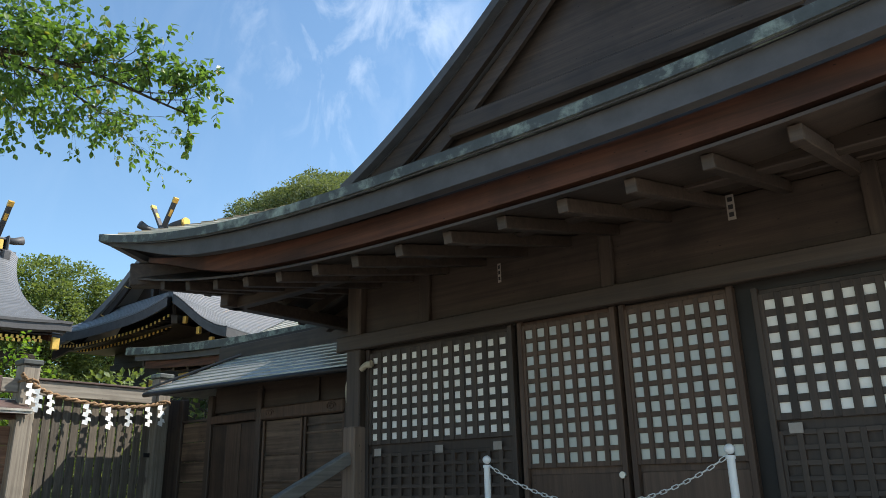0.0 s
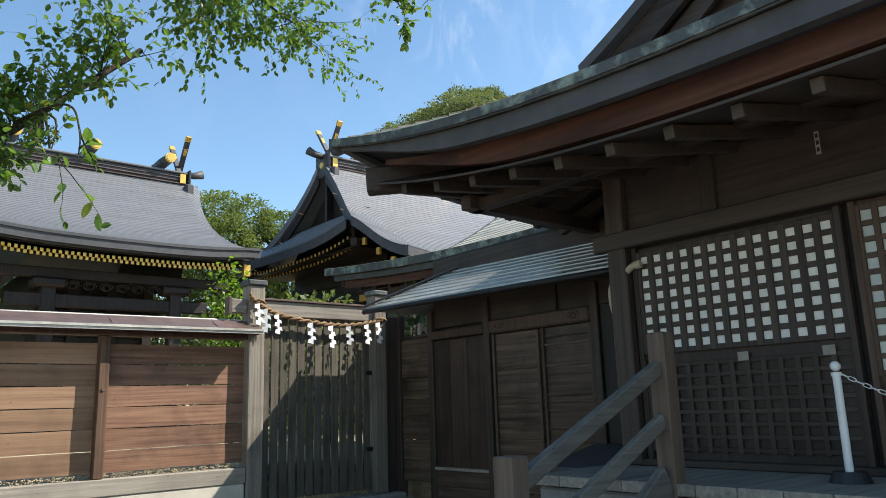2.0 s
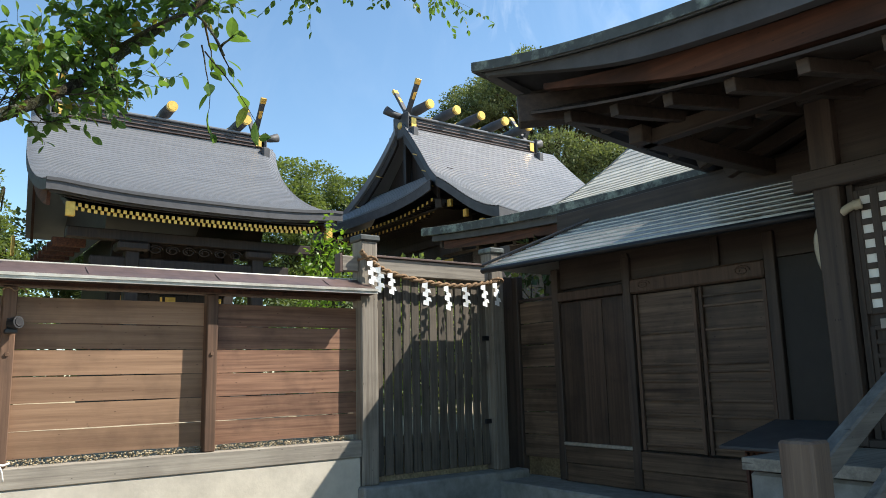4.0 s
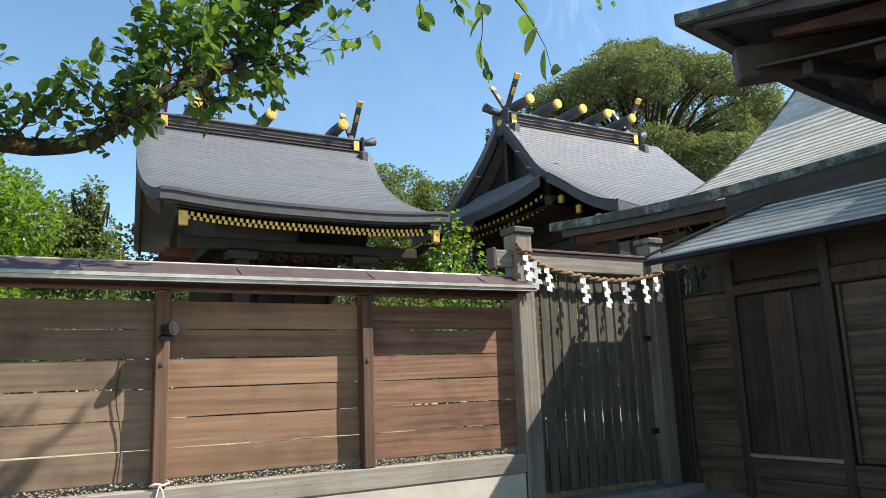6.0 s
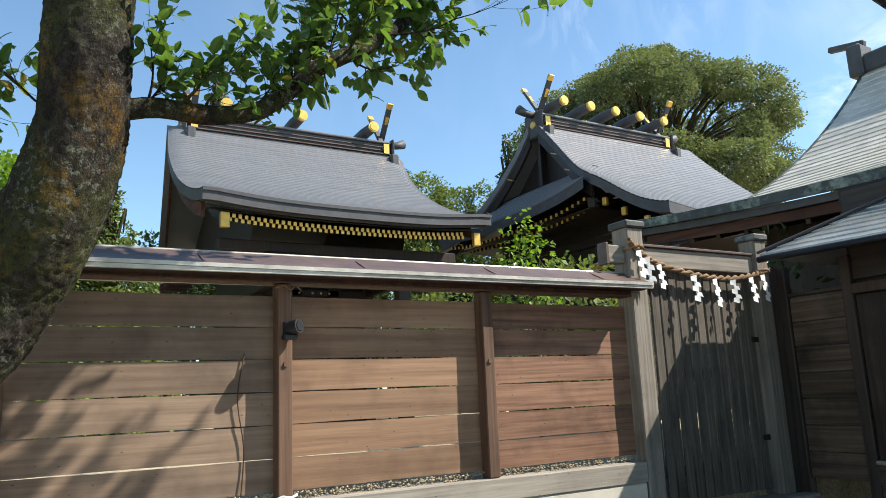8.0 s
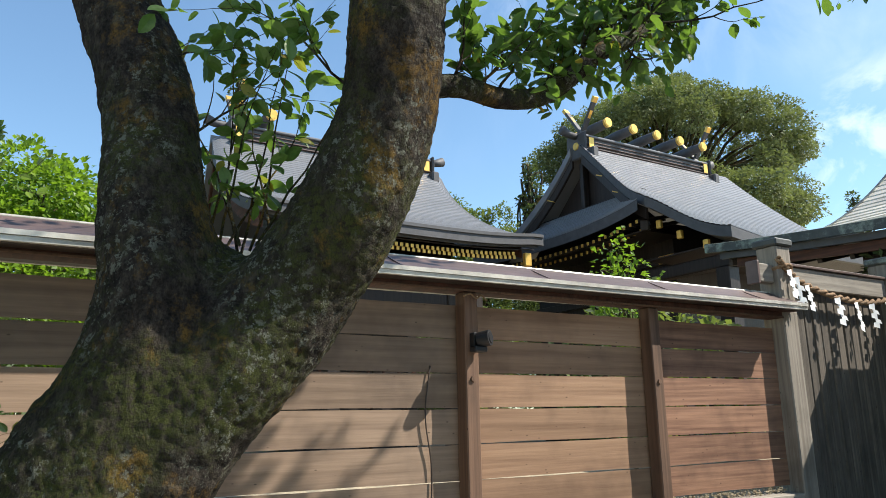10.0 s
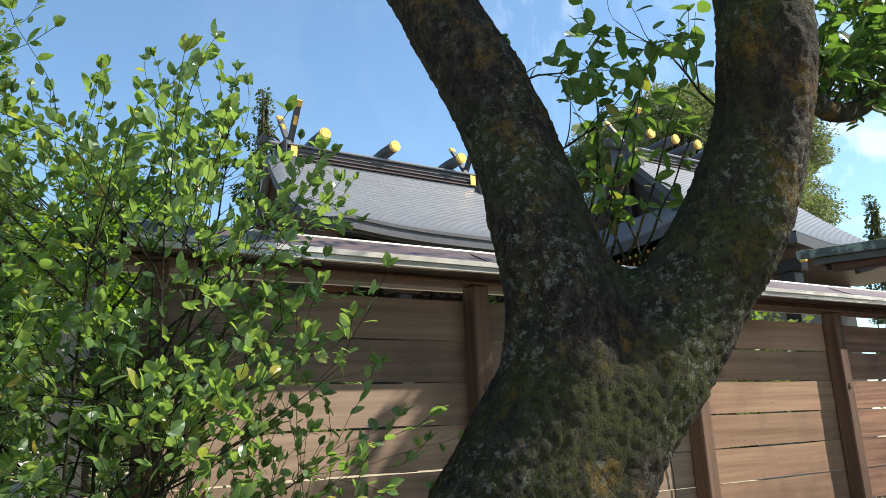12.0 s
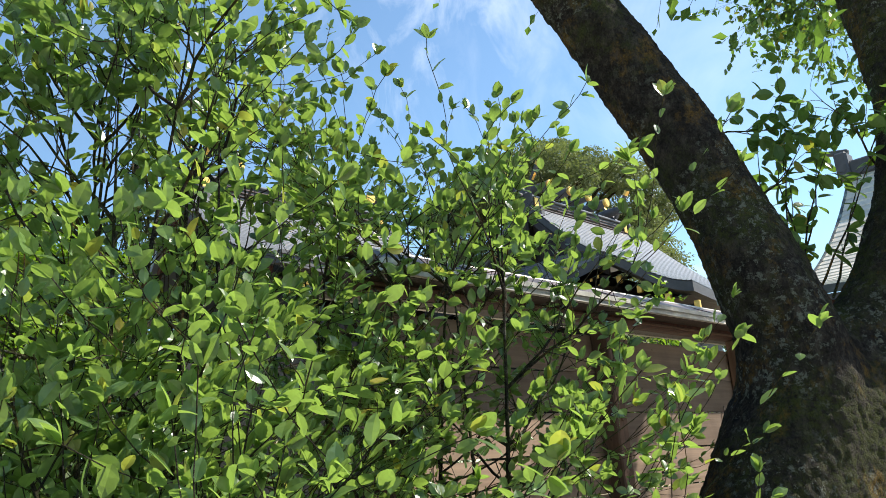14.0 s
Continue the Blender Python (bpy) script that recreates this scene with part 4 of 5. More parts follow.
bm = bmesh.new()
for sgn in (-1, 1):
    row = [(Vector((GPK.x - sgn * (GPK.x - gable_edge(k / 16)[0]), GY + 0.35, gable_edge(k / 16)[1] - 0.2)), Vector((GPK.x - sgn * (GPK.x - gable_edge(k / 16)[0]), GY + 0.35, 4.4))) for k in range(17)]
    vs = [(bm.verts.new(a), bm.verts.new(b)) for a, b in row]
    for p, q in zip(vs, vs[1:]):
        bm.faces.new((p[0], q[0], q[1], p[1]))
hpart("gable_wall", bm, WOOD_DARK, "dark gable boards")
for sgn in (-1, 1):
    gx = lambda t, s=sgn: gable_edge(t)[0] if s < 0 else 2 * GPK.x - gable_edge(t)[0]
    hpart("gable_edge", shell(lambda u, v, g=gx: (g(u), GY - 0.02 + 0.10 * v, gable_edge(u)[1] + 0.05), 20, 1, 0.12), COPPER_EDGE)
    hpart("bargeboard", shell(lambda u, v, g=gx: (g(u), GY + 0.09 + 0.06 * v, gable_edge(u)[1] - 0.09), 20, 1, 0.30), WOOD_DARK, "curved bargeboard")
    hpart("bargeboard_inner", shell(lambda u, v, g=gx: (g(u), GY + 0.2 + 0.05 * v, gable_edge(u)[1] - 0.40), 20, 1, 0.22), WOOD_DARK)
    hpart("gable_roof", shell(lambda u, v, g=gx: (g(v), GY + 0.05 + 6.5 * u, gable_edge(v)[1] + 0.04), 6, 16, 0.08), COPPER)
hpart("gable_collar", box(-4.5, -0.9, GY + 0.18, GY + 0.3, 5.1, 5.32, 0.02), WOOD_DARK)
pend = hpart("gable_pendant", box(-2.9, -2.5, GY + 0.02, GY + 0.08, 6.2, 6.75, 0.06), WOOD_DARK, "carved gable pendant")

# ---- stairs to the hall ----
stairs = thing("wooden_stairs", "weathered wooden stairs with a side railing", "stairs", at=(-2.7, 3.7, 0.0))


def spart(name, bm, material, label=""):
    ob = part(name, bm, material, stairs, label)
    ob.matrix_parent_inverse = Matrix.Translation((2.7, -3.7, 0.0))
    return ob


for k in range(5):
    z = 1.0 - 0.2 * (k + 1)
    y = 4.40 - 0.3 * k
    spart("tread", box(-4.5, -0.9, y - 0.32, y, z - 0.05 + 0.05, z + 0.05, 0.006), WOOD_RAIL)
    spart("riser", box(-4.48, -0.92, y - 0.03, y - 0.005, z - 0.15, z - 0.002, 0.004), WOOD_RAIL)
for x in (-4.62,):
    spart("newel_post", box(x - 0.07, x + 0.07, 4.41, 4.55, 0.0, 2.03, 0.012), WOOD_NEWEL, "weathered newel post")
    spart("foot_post", box(x - 0.075, x + 0.075, 2.85, 3.0, 0.0, 1.28, 0.012), WOOD_NEWEL)
    spart("hand_rail", beam((x, 4.42, 1.78), (x, 2.98, 1.12), 0.075, 0.10, 0.01), WOOD_RAIL)
    spart("middle_rail", beam((x, 4.42, 1.42), (x, 2.98, 0.72), 0.06, 0.10, 0.01), WOOD_RAIL)
    spart("stringer", beam((x, 4.42, 1.02), (x, 2.95, 0.10), 0.07, 0.22, 0.01), WOOD_RAIL)

# ---- white chain posts on the veranda ----
def chain_post(x):
    p = thing("chain_post", "white metal chain post on a black weighted base", "post", "chain posts", at=(x, 5.05, 1.0))
    part("base", rod((0, 0, 0.0), (0, 0, 0.07), 0.13, 0.10, 24), BLACK, p)
    part("pole", rod((0, 0, 0.07), (0, 0, 0.69), 0.026, None, 16), WHITE, p, smooth=False)
    b = bmesh.new()
    bmesh.ops.create_uvsphere(b, u_segments=16, v_segments=10, radius=0.034, matrix=Matrix.Translation((0, 0, 0.74)))
    part("ball", b, WHITE, p, smooth=True)
    part("hook_ring", rod((0, 0, 0.675), (0, 0, 0.70), 0.032, None, 16), WHITE, p)
    return p


chain_post(-3.68)
chain_post(-1.73)


def chain(a, c, sag):
    ch = thing("plastic_chain", "white link chain sagging between two posts", "chain", at=a)
    a, c = Vector(a), Vector(c)
    n = 44
    b = bmesh.new()
    ring = [(0.016 * math.cos(t) + (0.012 if math.cos(t) > 0 else -0.012), 0.011 * math.sin(t)) for t in [i * math.pi / 8 for i in range(16)]]
    link = mesh_of(tube([(x, y, 0) for x, y in ring + ring[:1]], [0.0038] * 17, 5, b, caps=False), "link", CHAINMAT, True)
    for k in range(n):
        s = (k + 0.5) / n
        p = a.lerp(c, s) + Vector((0, 0, -sag * 4 * s * (1 - s)))
        slope = math.atan2((c - a).z / 1 - sag * 4 * (1 - 2 * s), (c - a).length)
        ob = new("link", link)
        ob.parent = ch
        ob.matrix_local = Matrix.Translation(p - a) @ Matrix.Rotation(math.atan2((c - a).y, (c - a).x), 4, "Z") @ Matrix.Rotation(-slope, 4, "Y") @ Matrix.Rotation((k % 2) * math.pi / 2, 4, "X")


chain((-3.65, 5.05, 1.69), (-1.76, 5.05, 1.69), 0.29)


# ---- shrine roofs behind the fence ----
def ridge_set(parent_part, x, y0, y1, z, logs, log_z, log_x0, log_x1, r):
    """Ridge box, billets with gilt ends, crossed finials and ridge-end boards, for a ridge that runs along y."""
    parent_part("ridge_box", box(x - 0.28, x + 0.28, y0, y1, z - 0.25, z + 0.12, 0.02), COPPER_EDGE)
    for k in range(3):
        parent_part("ridge_course", box(x - 0.31 - 0.03 * (2 - k), x + 0.31 + 0.03 * (2 - k), y0 - 0.02, y1 + 0.02, z - 0.22 + 0.11 * k, z - 0.19 + 0.11 * k, 0.006), COPPER_BROWN)
    parent_part("ridge_cap", box(x - 0.36, x + 0.36, y0 - 0.06, y1 + 0.06, z + 0.123, z + 0.19, 0.02), COPPER)
    for y in logs:
        b = bmesh.new()
        mid = (log_x0 + log_x1) / 2
        tube([(log_x0, y, log_z), (mid, y, log_z), (log_x1, y, log_z)], [r * 0.86, r * 1.05, r * 0.9], 18, b)
        billet = parent_part("ridge_billet", b, COPPER_EDGE, "dark ridge billet", True)
        for xe, s in ((log_x1, 1), (log_x0, -1)):
            part("gilt_end", rod((xe - s * 0.05, y, log_z), (xe + s * 0.03, y, log_z), r * 0.98, r * 0.98, 18), GOLD, billet, "gilt billet end")
            part("gilt_boss", rod((xe + s * 0.03, y, log_z), (xe + s * 0.045, y, log_z), r * 0.78, r * 0.74, 18), GOLD, billet)
    for y, s in ((y0 + 0.12, -1), (y1 - 0.12, 1)):
        for t in (-1, 1):
            a, c = Vector((x - t * 0.35, y + 0.045 * t, z - 0.1)), Vector((x + t * 0.62, y + 0.045 * t, z + 1.28))
            fin = parent_part("crossed_finial", beam(a, c, 0.085, 0.16, 0.01, up=(0, 1, 0)), COPPER_EDGE, "dark crossed finial")
            part("gilt_tip", beam(a.lerp(c, 0.90), a.lerp(c, 1.005), 0.1, 0.175, 0.006, up=(0, 1, 0)), GOLD, fin)
            part("gilt_band", beam(a.lerp(c, 0.62), a.lerp(c, 0.76), 0.1, 0.1, 0.004, up=(0, 1, 0)), GOLD, fin)
        parent_part("ridge_end_board", box(x - 0.42, x + 0.42, min(y0 - 0.14, y0 - 0.062) if s < 0 else y1 + 0.062, y0 - 0.062 if s < 0 else y1 + 0.14, z - 0.5, z + 0.28, 0.04), COPPER_EDGE)
        for t in (-1, 1):
            parent_part("ridge_end_foot", box(x + t * 0.55 - 0.14, x + t * 0.55 + 0.14, (y0 - 0.13) if s < 0 else y1 - 0.1, (y0 + 0.1) if s < 0 else y1 + 0.13, z - 0.62, z - 0.28, 0.04), COPPER_EDGE)
            parent_part("gilt_plate", box(x + t * 0.37, x + t * 0.39, y - 0.09, y + 0.09, z - 0.2, z + 0.1, 0.004), GOLD)
        yy = y0 - 0.1 if s < 0 else y1 + 0.1
        parent_part("ridge_horn", tube([(x, yy, z + 0.2), (x, yy + s * 0.3, z + 0.23), (x, yy + s * 0.55, z + 0.31)], [0.10, 0.11, 0.14], 12), COPPER_EDGE, "", True)
        parent_part("gilt_crest", rod((x, yy + s * 0.04, z - 0.1), (x, yy + s * 0.07, z - 0.1), 0.12, 0.1, 16), GOLD)


def parts_of(root):
    inv = Matrix.Translation(-root.location)

    def add(name, bm, material, label="", smooth=False):
        ob = part(name, bm, material, root, label, smooth)
        ob.matrix_parent_inverse = inv
        return ob
    return add


# main sanctuary: long slope towards the yard
sanct = thing("sanctuary", "dark shrine sanctuary with a curved copper roof and gilt rafter ends", "shrine", at=(-23, 5.4, 0.8))
sp = parts_of(sanct)


def s_front(u, v):
    a, c = 2.08 - 0.98 * v + 0.80 * v * v, 8.85 - 1.95 * v + 1.70 * v * v
    ze = 5.60 + 0.17 * abs(2 * u - 1) ** 3
    return (-24.2 + 4.9 * v, a + (c - a) * u, ze + (8.78 - ze) * (1 - v) ** 1.45 - 0.2 * (1 - 0.8 * v) * max(0.0, 1 - min(u, 1 - u) / 0.06) ** 2)


def s_rear(u, v):
    a, c = 2.08 + 0.42 * v, 8.85 - 0.5 * v
    return (-24.4 - 3.3 * v, a + (c - a) * u, 6.13 + (8.78 - 6.13) * (1 - v) ** 1.3)


strips(sp, s_front, 64, 46, 0.022, COPPER)
sp("front_deck", shell(lambda u, v: Vector(s_front(u, v)) - Vector((0, 0, 0.015)), 64, 16, 0.22), COPPER_EDGE)
sp("rear_slope", shell(s_rear, 12, 10, 0.22), COPPER)
for k in range(4):
    sp("eave_layer", shell(lambda u, v, k=k: (-19.30 - 0.05 * k + 0.03 * v, 1.90 + 0.03 * k + (6.70 - 0.06 * k) * u, s_front(u, 1)[2] + 0.02 - 0.075 * k), 24, 1, 0.07), COPPER_EDGE)
GOLDEND = mesh_of(box(-0.012, 0.012, -0.035, 0.035, -0.042, 0.042, 0.004), "gilt_rafter_end", GOLD)
for row, (xe, zo) in enumerate(((-19.66, -0.38), (-19.71, -0.455))):
    for k in range(44):
        u = 0.085 + 0.83 * (k + 0.5 * row) / 43.5
        y = 1.9 + 6.7 * u
        z = 5.60 + 0.17 * abs(2 * u - 1) ** 3 + zo
        raf = sp("rafter", beam((xe, y, z), (xe - 1.5, y, z + 0.45), 0.065, 0.08, 0), WOOD_SHRINE)
        ob = new("gilt_rafter_end", GOLDEND)
        ob.parent = raf
        ob.location = (xe + 0.014, y, z)
sp("eave_soffit", shell(lambda u, v: (-19.55 - 3.0 * v, 2.3 + 6.2 * u, 5.33 + 0.12 * abs(2 * u - 1) ** 3 + 0.8 * v), 10, 3, 0.03), WOOD_SHRINE)
for y in (2.42, 8.38):
    sp("corner_gilt", box(-19.72, -19.60, y - 0.09, y + 0.09, 5.05, 5.36, 0.01), GOLD, "gilt corner plate")
sp("eave_purlin", box(-20.75, -20.5, 2.5, 8.3, 4.78, 5.02, 0.02), WOOD_SHRINE)
for y in (3.88, 6.85):
    sp("porch_post", box(-20.78, -20.48, y - 0.15, y + 0.15, 0.81, 4.776, 0.02), WOOD_SHRINE)
    sp("bracket", box(-20.9, -20.36, y - 0.35, y + 0.35, 4.55, 4.77, 0.05), WOOD_SHRINE)
    sp("tie", box(-23.0, -20.79, y - 0.1, y + 0.1, 4.15, 4.4, 0.02), WOOD_SHRINE)
sp("rainbow_beam", box(-20.72, -20.54, 3.0, 7.7, 4.1, 4.42, 0.03), WOOD_SHRINE)
for k in range(9):
    y = 4.0 + k * 0.38
    pts = [(-20.5, y + 0.17 * math.cos(a) * (1 - a / 16), 4.62 + 0.11 * math.sin(a) * (1 - a / 16)) for a in [j * 0.5 for j in range(22)]]
    sp("carving", tube(pts, [0.016] * 22, 5), WOOD_SHRINE, "carved scrollwork", True)
sp("body", box(-26.5, -22.6, 3.9, 6.85, 0.91, 5.4, 0.0), WOOD_SHRINE)
for z in (1.5, 2.6, 3.6, 4.5):
    sp("body_rail", box(-22.6, -22.48, 3.75, 6.95, z, z + 0.2, 0.01), WOOD_SHRINE)
for y in (3.95, 4.9, 5.85, 6.8):
    sp("body_post", box(-22.62, -22.42, y - 0.13, y + 0.13, 0.81, 5.3, 0.01), WOOD_SHRINE)
for y in (4.0, 4.97, 5.3, 6.5):
    sp("gilt_fitting", box(-22.475, -22.46, y - 0.13, y + 0.13, 3.63, 3.75, 0.004), GOLD)
for y in (4.5, 4.72, 4.94, 5.28, 5.5, 5.72):
    sp("door_stud", rod((-22.418, y, 4.2), (-22.39, y, 4.2), 0.03, 0.018, 10), COPPER_GLARE, "pale metal door stud")
sp("door_rail", box(-22.478, -22.42, 4.1, 6.7, 4.12, 4.28, 0.01), WOOD_SHRINE)
for k in range(12):
    sp("railing_post", box(-21.9, -21.84, 2.9 + 0.4 * k, 2.96 + 0.4 * k, 2.0, 2.9, 0.006), WOOD_RED)
sp("railing", box(-21.95, -21.8, 2.7, 7.7, 2.9, 3.0, 0.01), WOOD_RED)
# left gable with its bargeboards and lattice of brackets
for sgn, f in ((1, s_front), (-1, s_rear)):
    sp("bargeboard", shell(lambda u, v, f=f: Vector(f(0, u * 0.9)) + Vector((0, 0.14 + 0.07 * v, -0.25)), 18, 1, 0.30), WOOD_RED, "red-brown bargeboard")
    sp("bargeboard", shell(lambda u, v, f=f: Vector(f(1, u * 0.9)) + Vector((0, -0.14 - 0.07 * v, -0.25)), 18, 1, 0.30), WOOD_RED)
for y in (3.45, 7.3):
    b = bmesh.new()
    vs = [b.verts.new(p) for p in ((-27.2, y, 6.1), (-24.3, y, 8.4), (-21.0, y, 6.1), (-21.5, y, 5.0), (-27.0, y, 5.0))]
    b.faces.new(vs)
    sp("gable_wall", b, WOOD_SHRINE)
for k in range(8):
    sp("gable_bracket", box(-26.4 + 0.7 * k, -26.25 + 0.7 * k, 2.35, 3.05, 4.7, 4.9, 0.01), WOOD_RED)
sp("gilt_pendant", box(-27.35, -27.25, 2.1, 2.2, 5.3, 5.9, 0.02), GOLD)
ridge_set(sp, -24.3, 2.55, 8.3, 8.85, (3.45, 5.52, 7.70), 9.36, -25.15, -23.75, 0.16)

# offering hall: gabled roof with a skirt on the gable side and a porch roof
offer = thing("offering_hall", "dark shrine hall with a gabled copper roof and gilt ridge billets", "shrine", at=(-21, 14, 0.8))
op = parts_of(offer)


def o_left(v):
    return 11.65 - 1.15 * (v / 0.63) ** 1.6 if v < 0.63 else 10.5 + 0.4 * (v - 0.63) / 0.37


def o_front(u, v):
    a = o_left(v)
    lift = 0.22 * math.exp(-((v - 0.66) / 0.16) ** 2) * math.exp(-u * 7)
    ze = 5.33 + 0.15 * max(0.0, 1 - u * 6)
    return (-21.2 + 5.3 * v, a + (18.0 - a) * u, ze + (9.2 - ze) * (1 - v) ** 1.42 + lift)


def o_rear(u, v):
    a = 11.65 - 1.0 * v ** 1.5
    return (-21.6 - 3.6 * v, a + (18.0 - a) * u, 6.3 + 2.9 * (1 - v) ** 1.4)


def o_skirt(u, v):
    x = -25.0 + 6.95 * u
    lift = 0.26 * abs(2 * u - 1) ** 3
    return (x * v + (-23.6 + 3.9 * u) * (1 - v), 11.75 - 1.30 * v, 6.30 + lift * v + 1.0 * (1 - v) ** 1.25)


strips(op, o_front, 48, 46, 0.022, COPPER)
op("front_deck", shell(lambda u, v: Vector(o_front(u, v)) - Vector((0, 0, 0.015)), 36, 24, 0.24), COPPER_EDGE)
op("rear_slope", shell(o_rear, 12, 10, 0.24), COPPER)
strips(op, o_skirt, 24, 14, 0.02, COPPER)
op("skirt_deck", shell(lambda u, v: Vector(o_skirt(u, v)) - Vector((0, 0, 0.015)), 24, 8, 0.26), COPPER_EDGE)
for f, k in ((lambda t: o_front(0, t * 0.62), 1), (lambda t: o_rear(0, t), 1)):
    op("bargeboard", shell(lambda u, v, f=f: Vector(f(u)) + Vector((0, 0.05 + 0.08 * v, -0.30)), 18, 1, 0.28), WOOD_SHRINE, "curved bargeboard")
    for t in (0.25, 0.5, 0.8):
        p = Vector(f(t))
        op("gilt_fitting", beam(p + Vector((-0.12, 0.08, -0.36)), p + Vector((0.12, 0.08, -0.46)), 0.03, 0.12, 0.004, up=(0, 1, 0)), GOLD)
b = bmesh.new()
vs = [b.verts.new(p) for p in ((-24.2, 12.1, 6.2), (-21.4, 12.1, 8.7), (-18.6, 12.1, 6.2))]
b.faces.new(vs)
op("gable_wall", b, WOOD_SHRINE)
for p, q in (((-23.6, 11.95, 7.3), (-19.2, 11.95, 7.3)), ((-21.4, 11.95, 7.3), (-21.4, 11.95, 8.7))):
    op("gable_beam", beam(p, q, 0.14, 0.2, 0.01, up=(0, 1, 0)), WOOD_SHRINE)
for k in range(30):
    u = 0.06 + 0.9 * k / 29
    p = Vector(o_skirt(u, 1))
    for d, zz in ((0.25, -0.40), (0.6, -0.50)):
        raf = op("rafter", beam(p + Vector((0, d, zz)), p + Vector((0, d + 1.2, zz + 0.3)), 0.07, 0.085, 0), WOOD_SHRINE)
        ob = new("gilt_rafter_end", GOLDEND)
        ob.parent = raf
        ob.matrix_basis = pose(*(p + Vector((0, d - 0.014, zz))), 0, 0, 90)
for x, y, z in ((-17.85, 10.95, 5.95), (-17.4, 11.1, 5.62), (-16.6, 10.98, 5.22), (-16.0, 11.2, 4.95)):
    op("gilt_corner", box(x - 0.07, x + 0.07, y - 0.08, y + 0.02, z - 0.1, z + 0.1, 0.015), GOLD, "gilt corner fitting")
op("body", box(-24.0, -18.6, 12.2, 17.5, 0.81, 6.3, 0), WOOD_SHRINE)
op("porch_beam", box(-18.7, -16.1, 11.2, 11.5, 4.7, 5.0, 0.03), WOOD_SHRINE)
op("porch_post", box(-16.6, -16.25, 11.15, 11.5, 0.81, 4.7, 0.02), WOOD_SHRINE)
op("corner_rafter", beam((-18.2, 10.8, 6.0), (-19.5, 12.4, 6.3), 0.2, 0.25, 0.02), WOOD_SHRINE)
op("skirt_soffit", box(-24.5, -18.3, 10.9, 12.2, 5.9, 5.93, 0), WOOD_SHRINE)
op("porch_soffit", box(-18.6, -16.0, 11.2, 17.9, 5.22, 5.25, 0), WOOD_SHRINE)
for z in (3.2, 4.6, 5.3):
    op("body_rail", box(-24.05, -18.5, 12.1, 12.19, z, z + 0.22, 0.01), WOOD_SHRINE)
for x, z in ((-19.6, 4.72), (-21.2, 4.72), (-18.75, 4.4), (-18.75, 5.4)):
    op("gilt_fitting", box(x - 0.25, x + 0.25, 12.06, 12.095, z - 0.1, z + 0.1, 0.006), GOLD)
ridge_set(op, -21.4, 11.85, 16.95, 9.3, (12.42, 13.45, 14.44, 15.45, 16.5), 9.86, -22.1, -20.78, 0.15)

# ---- the cherry tree by the path ----
cherry = thing("cherry_tree", "old forked cherry tree with mossy bark", "tree", at=(-9.25, -2.0, 0.0))
cp = parts_of(cherry)
rng = np.random.default_rng(11)
TR = spline([(-9.45, -2.45, -0.1), (-9.33, -2.25, 0.6), (-9.22, -1.97, 1.3), (-9.15, -1.72, 1.7), (-9.12, -1.55, 2.0), (-9.12, -1.45, 2.3)], 36)
trunk_r = [0.58 - 0.27 * min(1, k / 15) ** 0.6 for k in range(36)]
trunk_r[20:] = [0.32 - 0.25 * ((k - 20) / 15) ** 1.3 for k in range(20, 36)]
LL = spline([(-9.16, -1.92, 1.1), (-9.12, -1.78, 1.6), (-9.12, -1.72, 2.05), (-9.20, -1.75, 2.45), (-9.34, -1.77, 2.9), (-9.55, -1.90, 3.5), (-9.85, -2.16, 4.3), (-10.2, -2.5, 5.3), (-10.6, -2.9, 6.4)], 48)
RL2 = spline([(-9.14, -1.90, 1.1), (-9.04, -1.63, 1.6), (-8.93, -1.31, 2.0), (-8.76, -1.09, 2.4), (-8.62, -0.99, 2.8), (-8.55, -0.97, 3.3), (-8.62, -0.9, 4.1), (-8.8, -0.7, 5.2), (-9.0, -0.3, 6.2)], 48)
bm = tube(TR, trunk_r, 40, wobble=0.10)
tube(LL, [0.30 - 0.06 * min(1, k / 20) - 0.07 * k / 48 for k in range(48)], 28, bm, wobble=0.10)
tube(RL2, [0.24 - 0.07 * k / 48 + 0.02 * math.sin(math.pi * min(1, k / 24)) for k in range(48)], 28, bm, wobble=0.10)
trunk = cp("trunk", bm, BARK, "rough dark forked trunk with moss and lichen", True)
fuse = trunk.modifiers.new("fuse", "REMESH")
fuse.mode, fuse.voxel_size, fuse.use_smooth_shade = "VOXEL", 0.035, True
soft = trunk.modifiers.new("soften", "SMOOTH")
soft.factor, soft.iterations = 0.5, 16
fine = trunk.modifiers.new("refine", "REMESH")
fine.mode, fine.voxel_size, fine.use_smooth_shade = "VOXEL", 0.016, True
for nm, size, amount in (("bark_lumps", 0.22, 0.025), ("bark_scales", 0.03, 0.022)):
    lumps = bpy.data.textures.new(nm, "CLOUDS")
    lumps.noise_scale, lumps.noise_depth = size, 3
    rough = trunk.modifiers.new(nm, "DISPLACE")
    rough.texture, rough.strength, rough.mid_level, rough.texture_coords = lumps, amount, 0.5, "LOCAL"
MAIN = spline([(-8.60, -1.0, 2.88), (-8.57, -0.7, 2.98), (-8.62, -0.4, 3.01), (-8.63, -0.12, 3.1), (-8.54, 0.12, 3.32), (-8.52, 0.4, 3.5), (-8.66, 0.7, 3.76), (-8.80, 1.0, 4.1), (-9.0, 1.6, 4.75), (-9.2, 2.2, 5.4)], 40)
cp("bough", tube(MAIN, [0.052 - 0.022 * k / 40 for k in range(40)], 12, wobble=0.16), BARK, "", True)
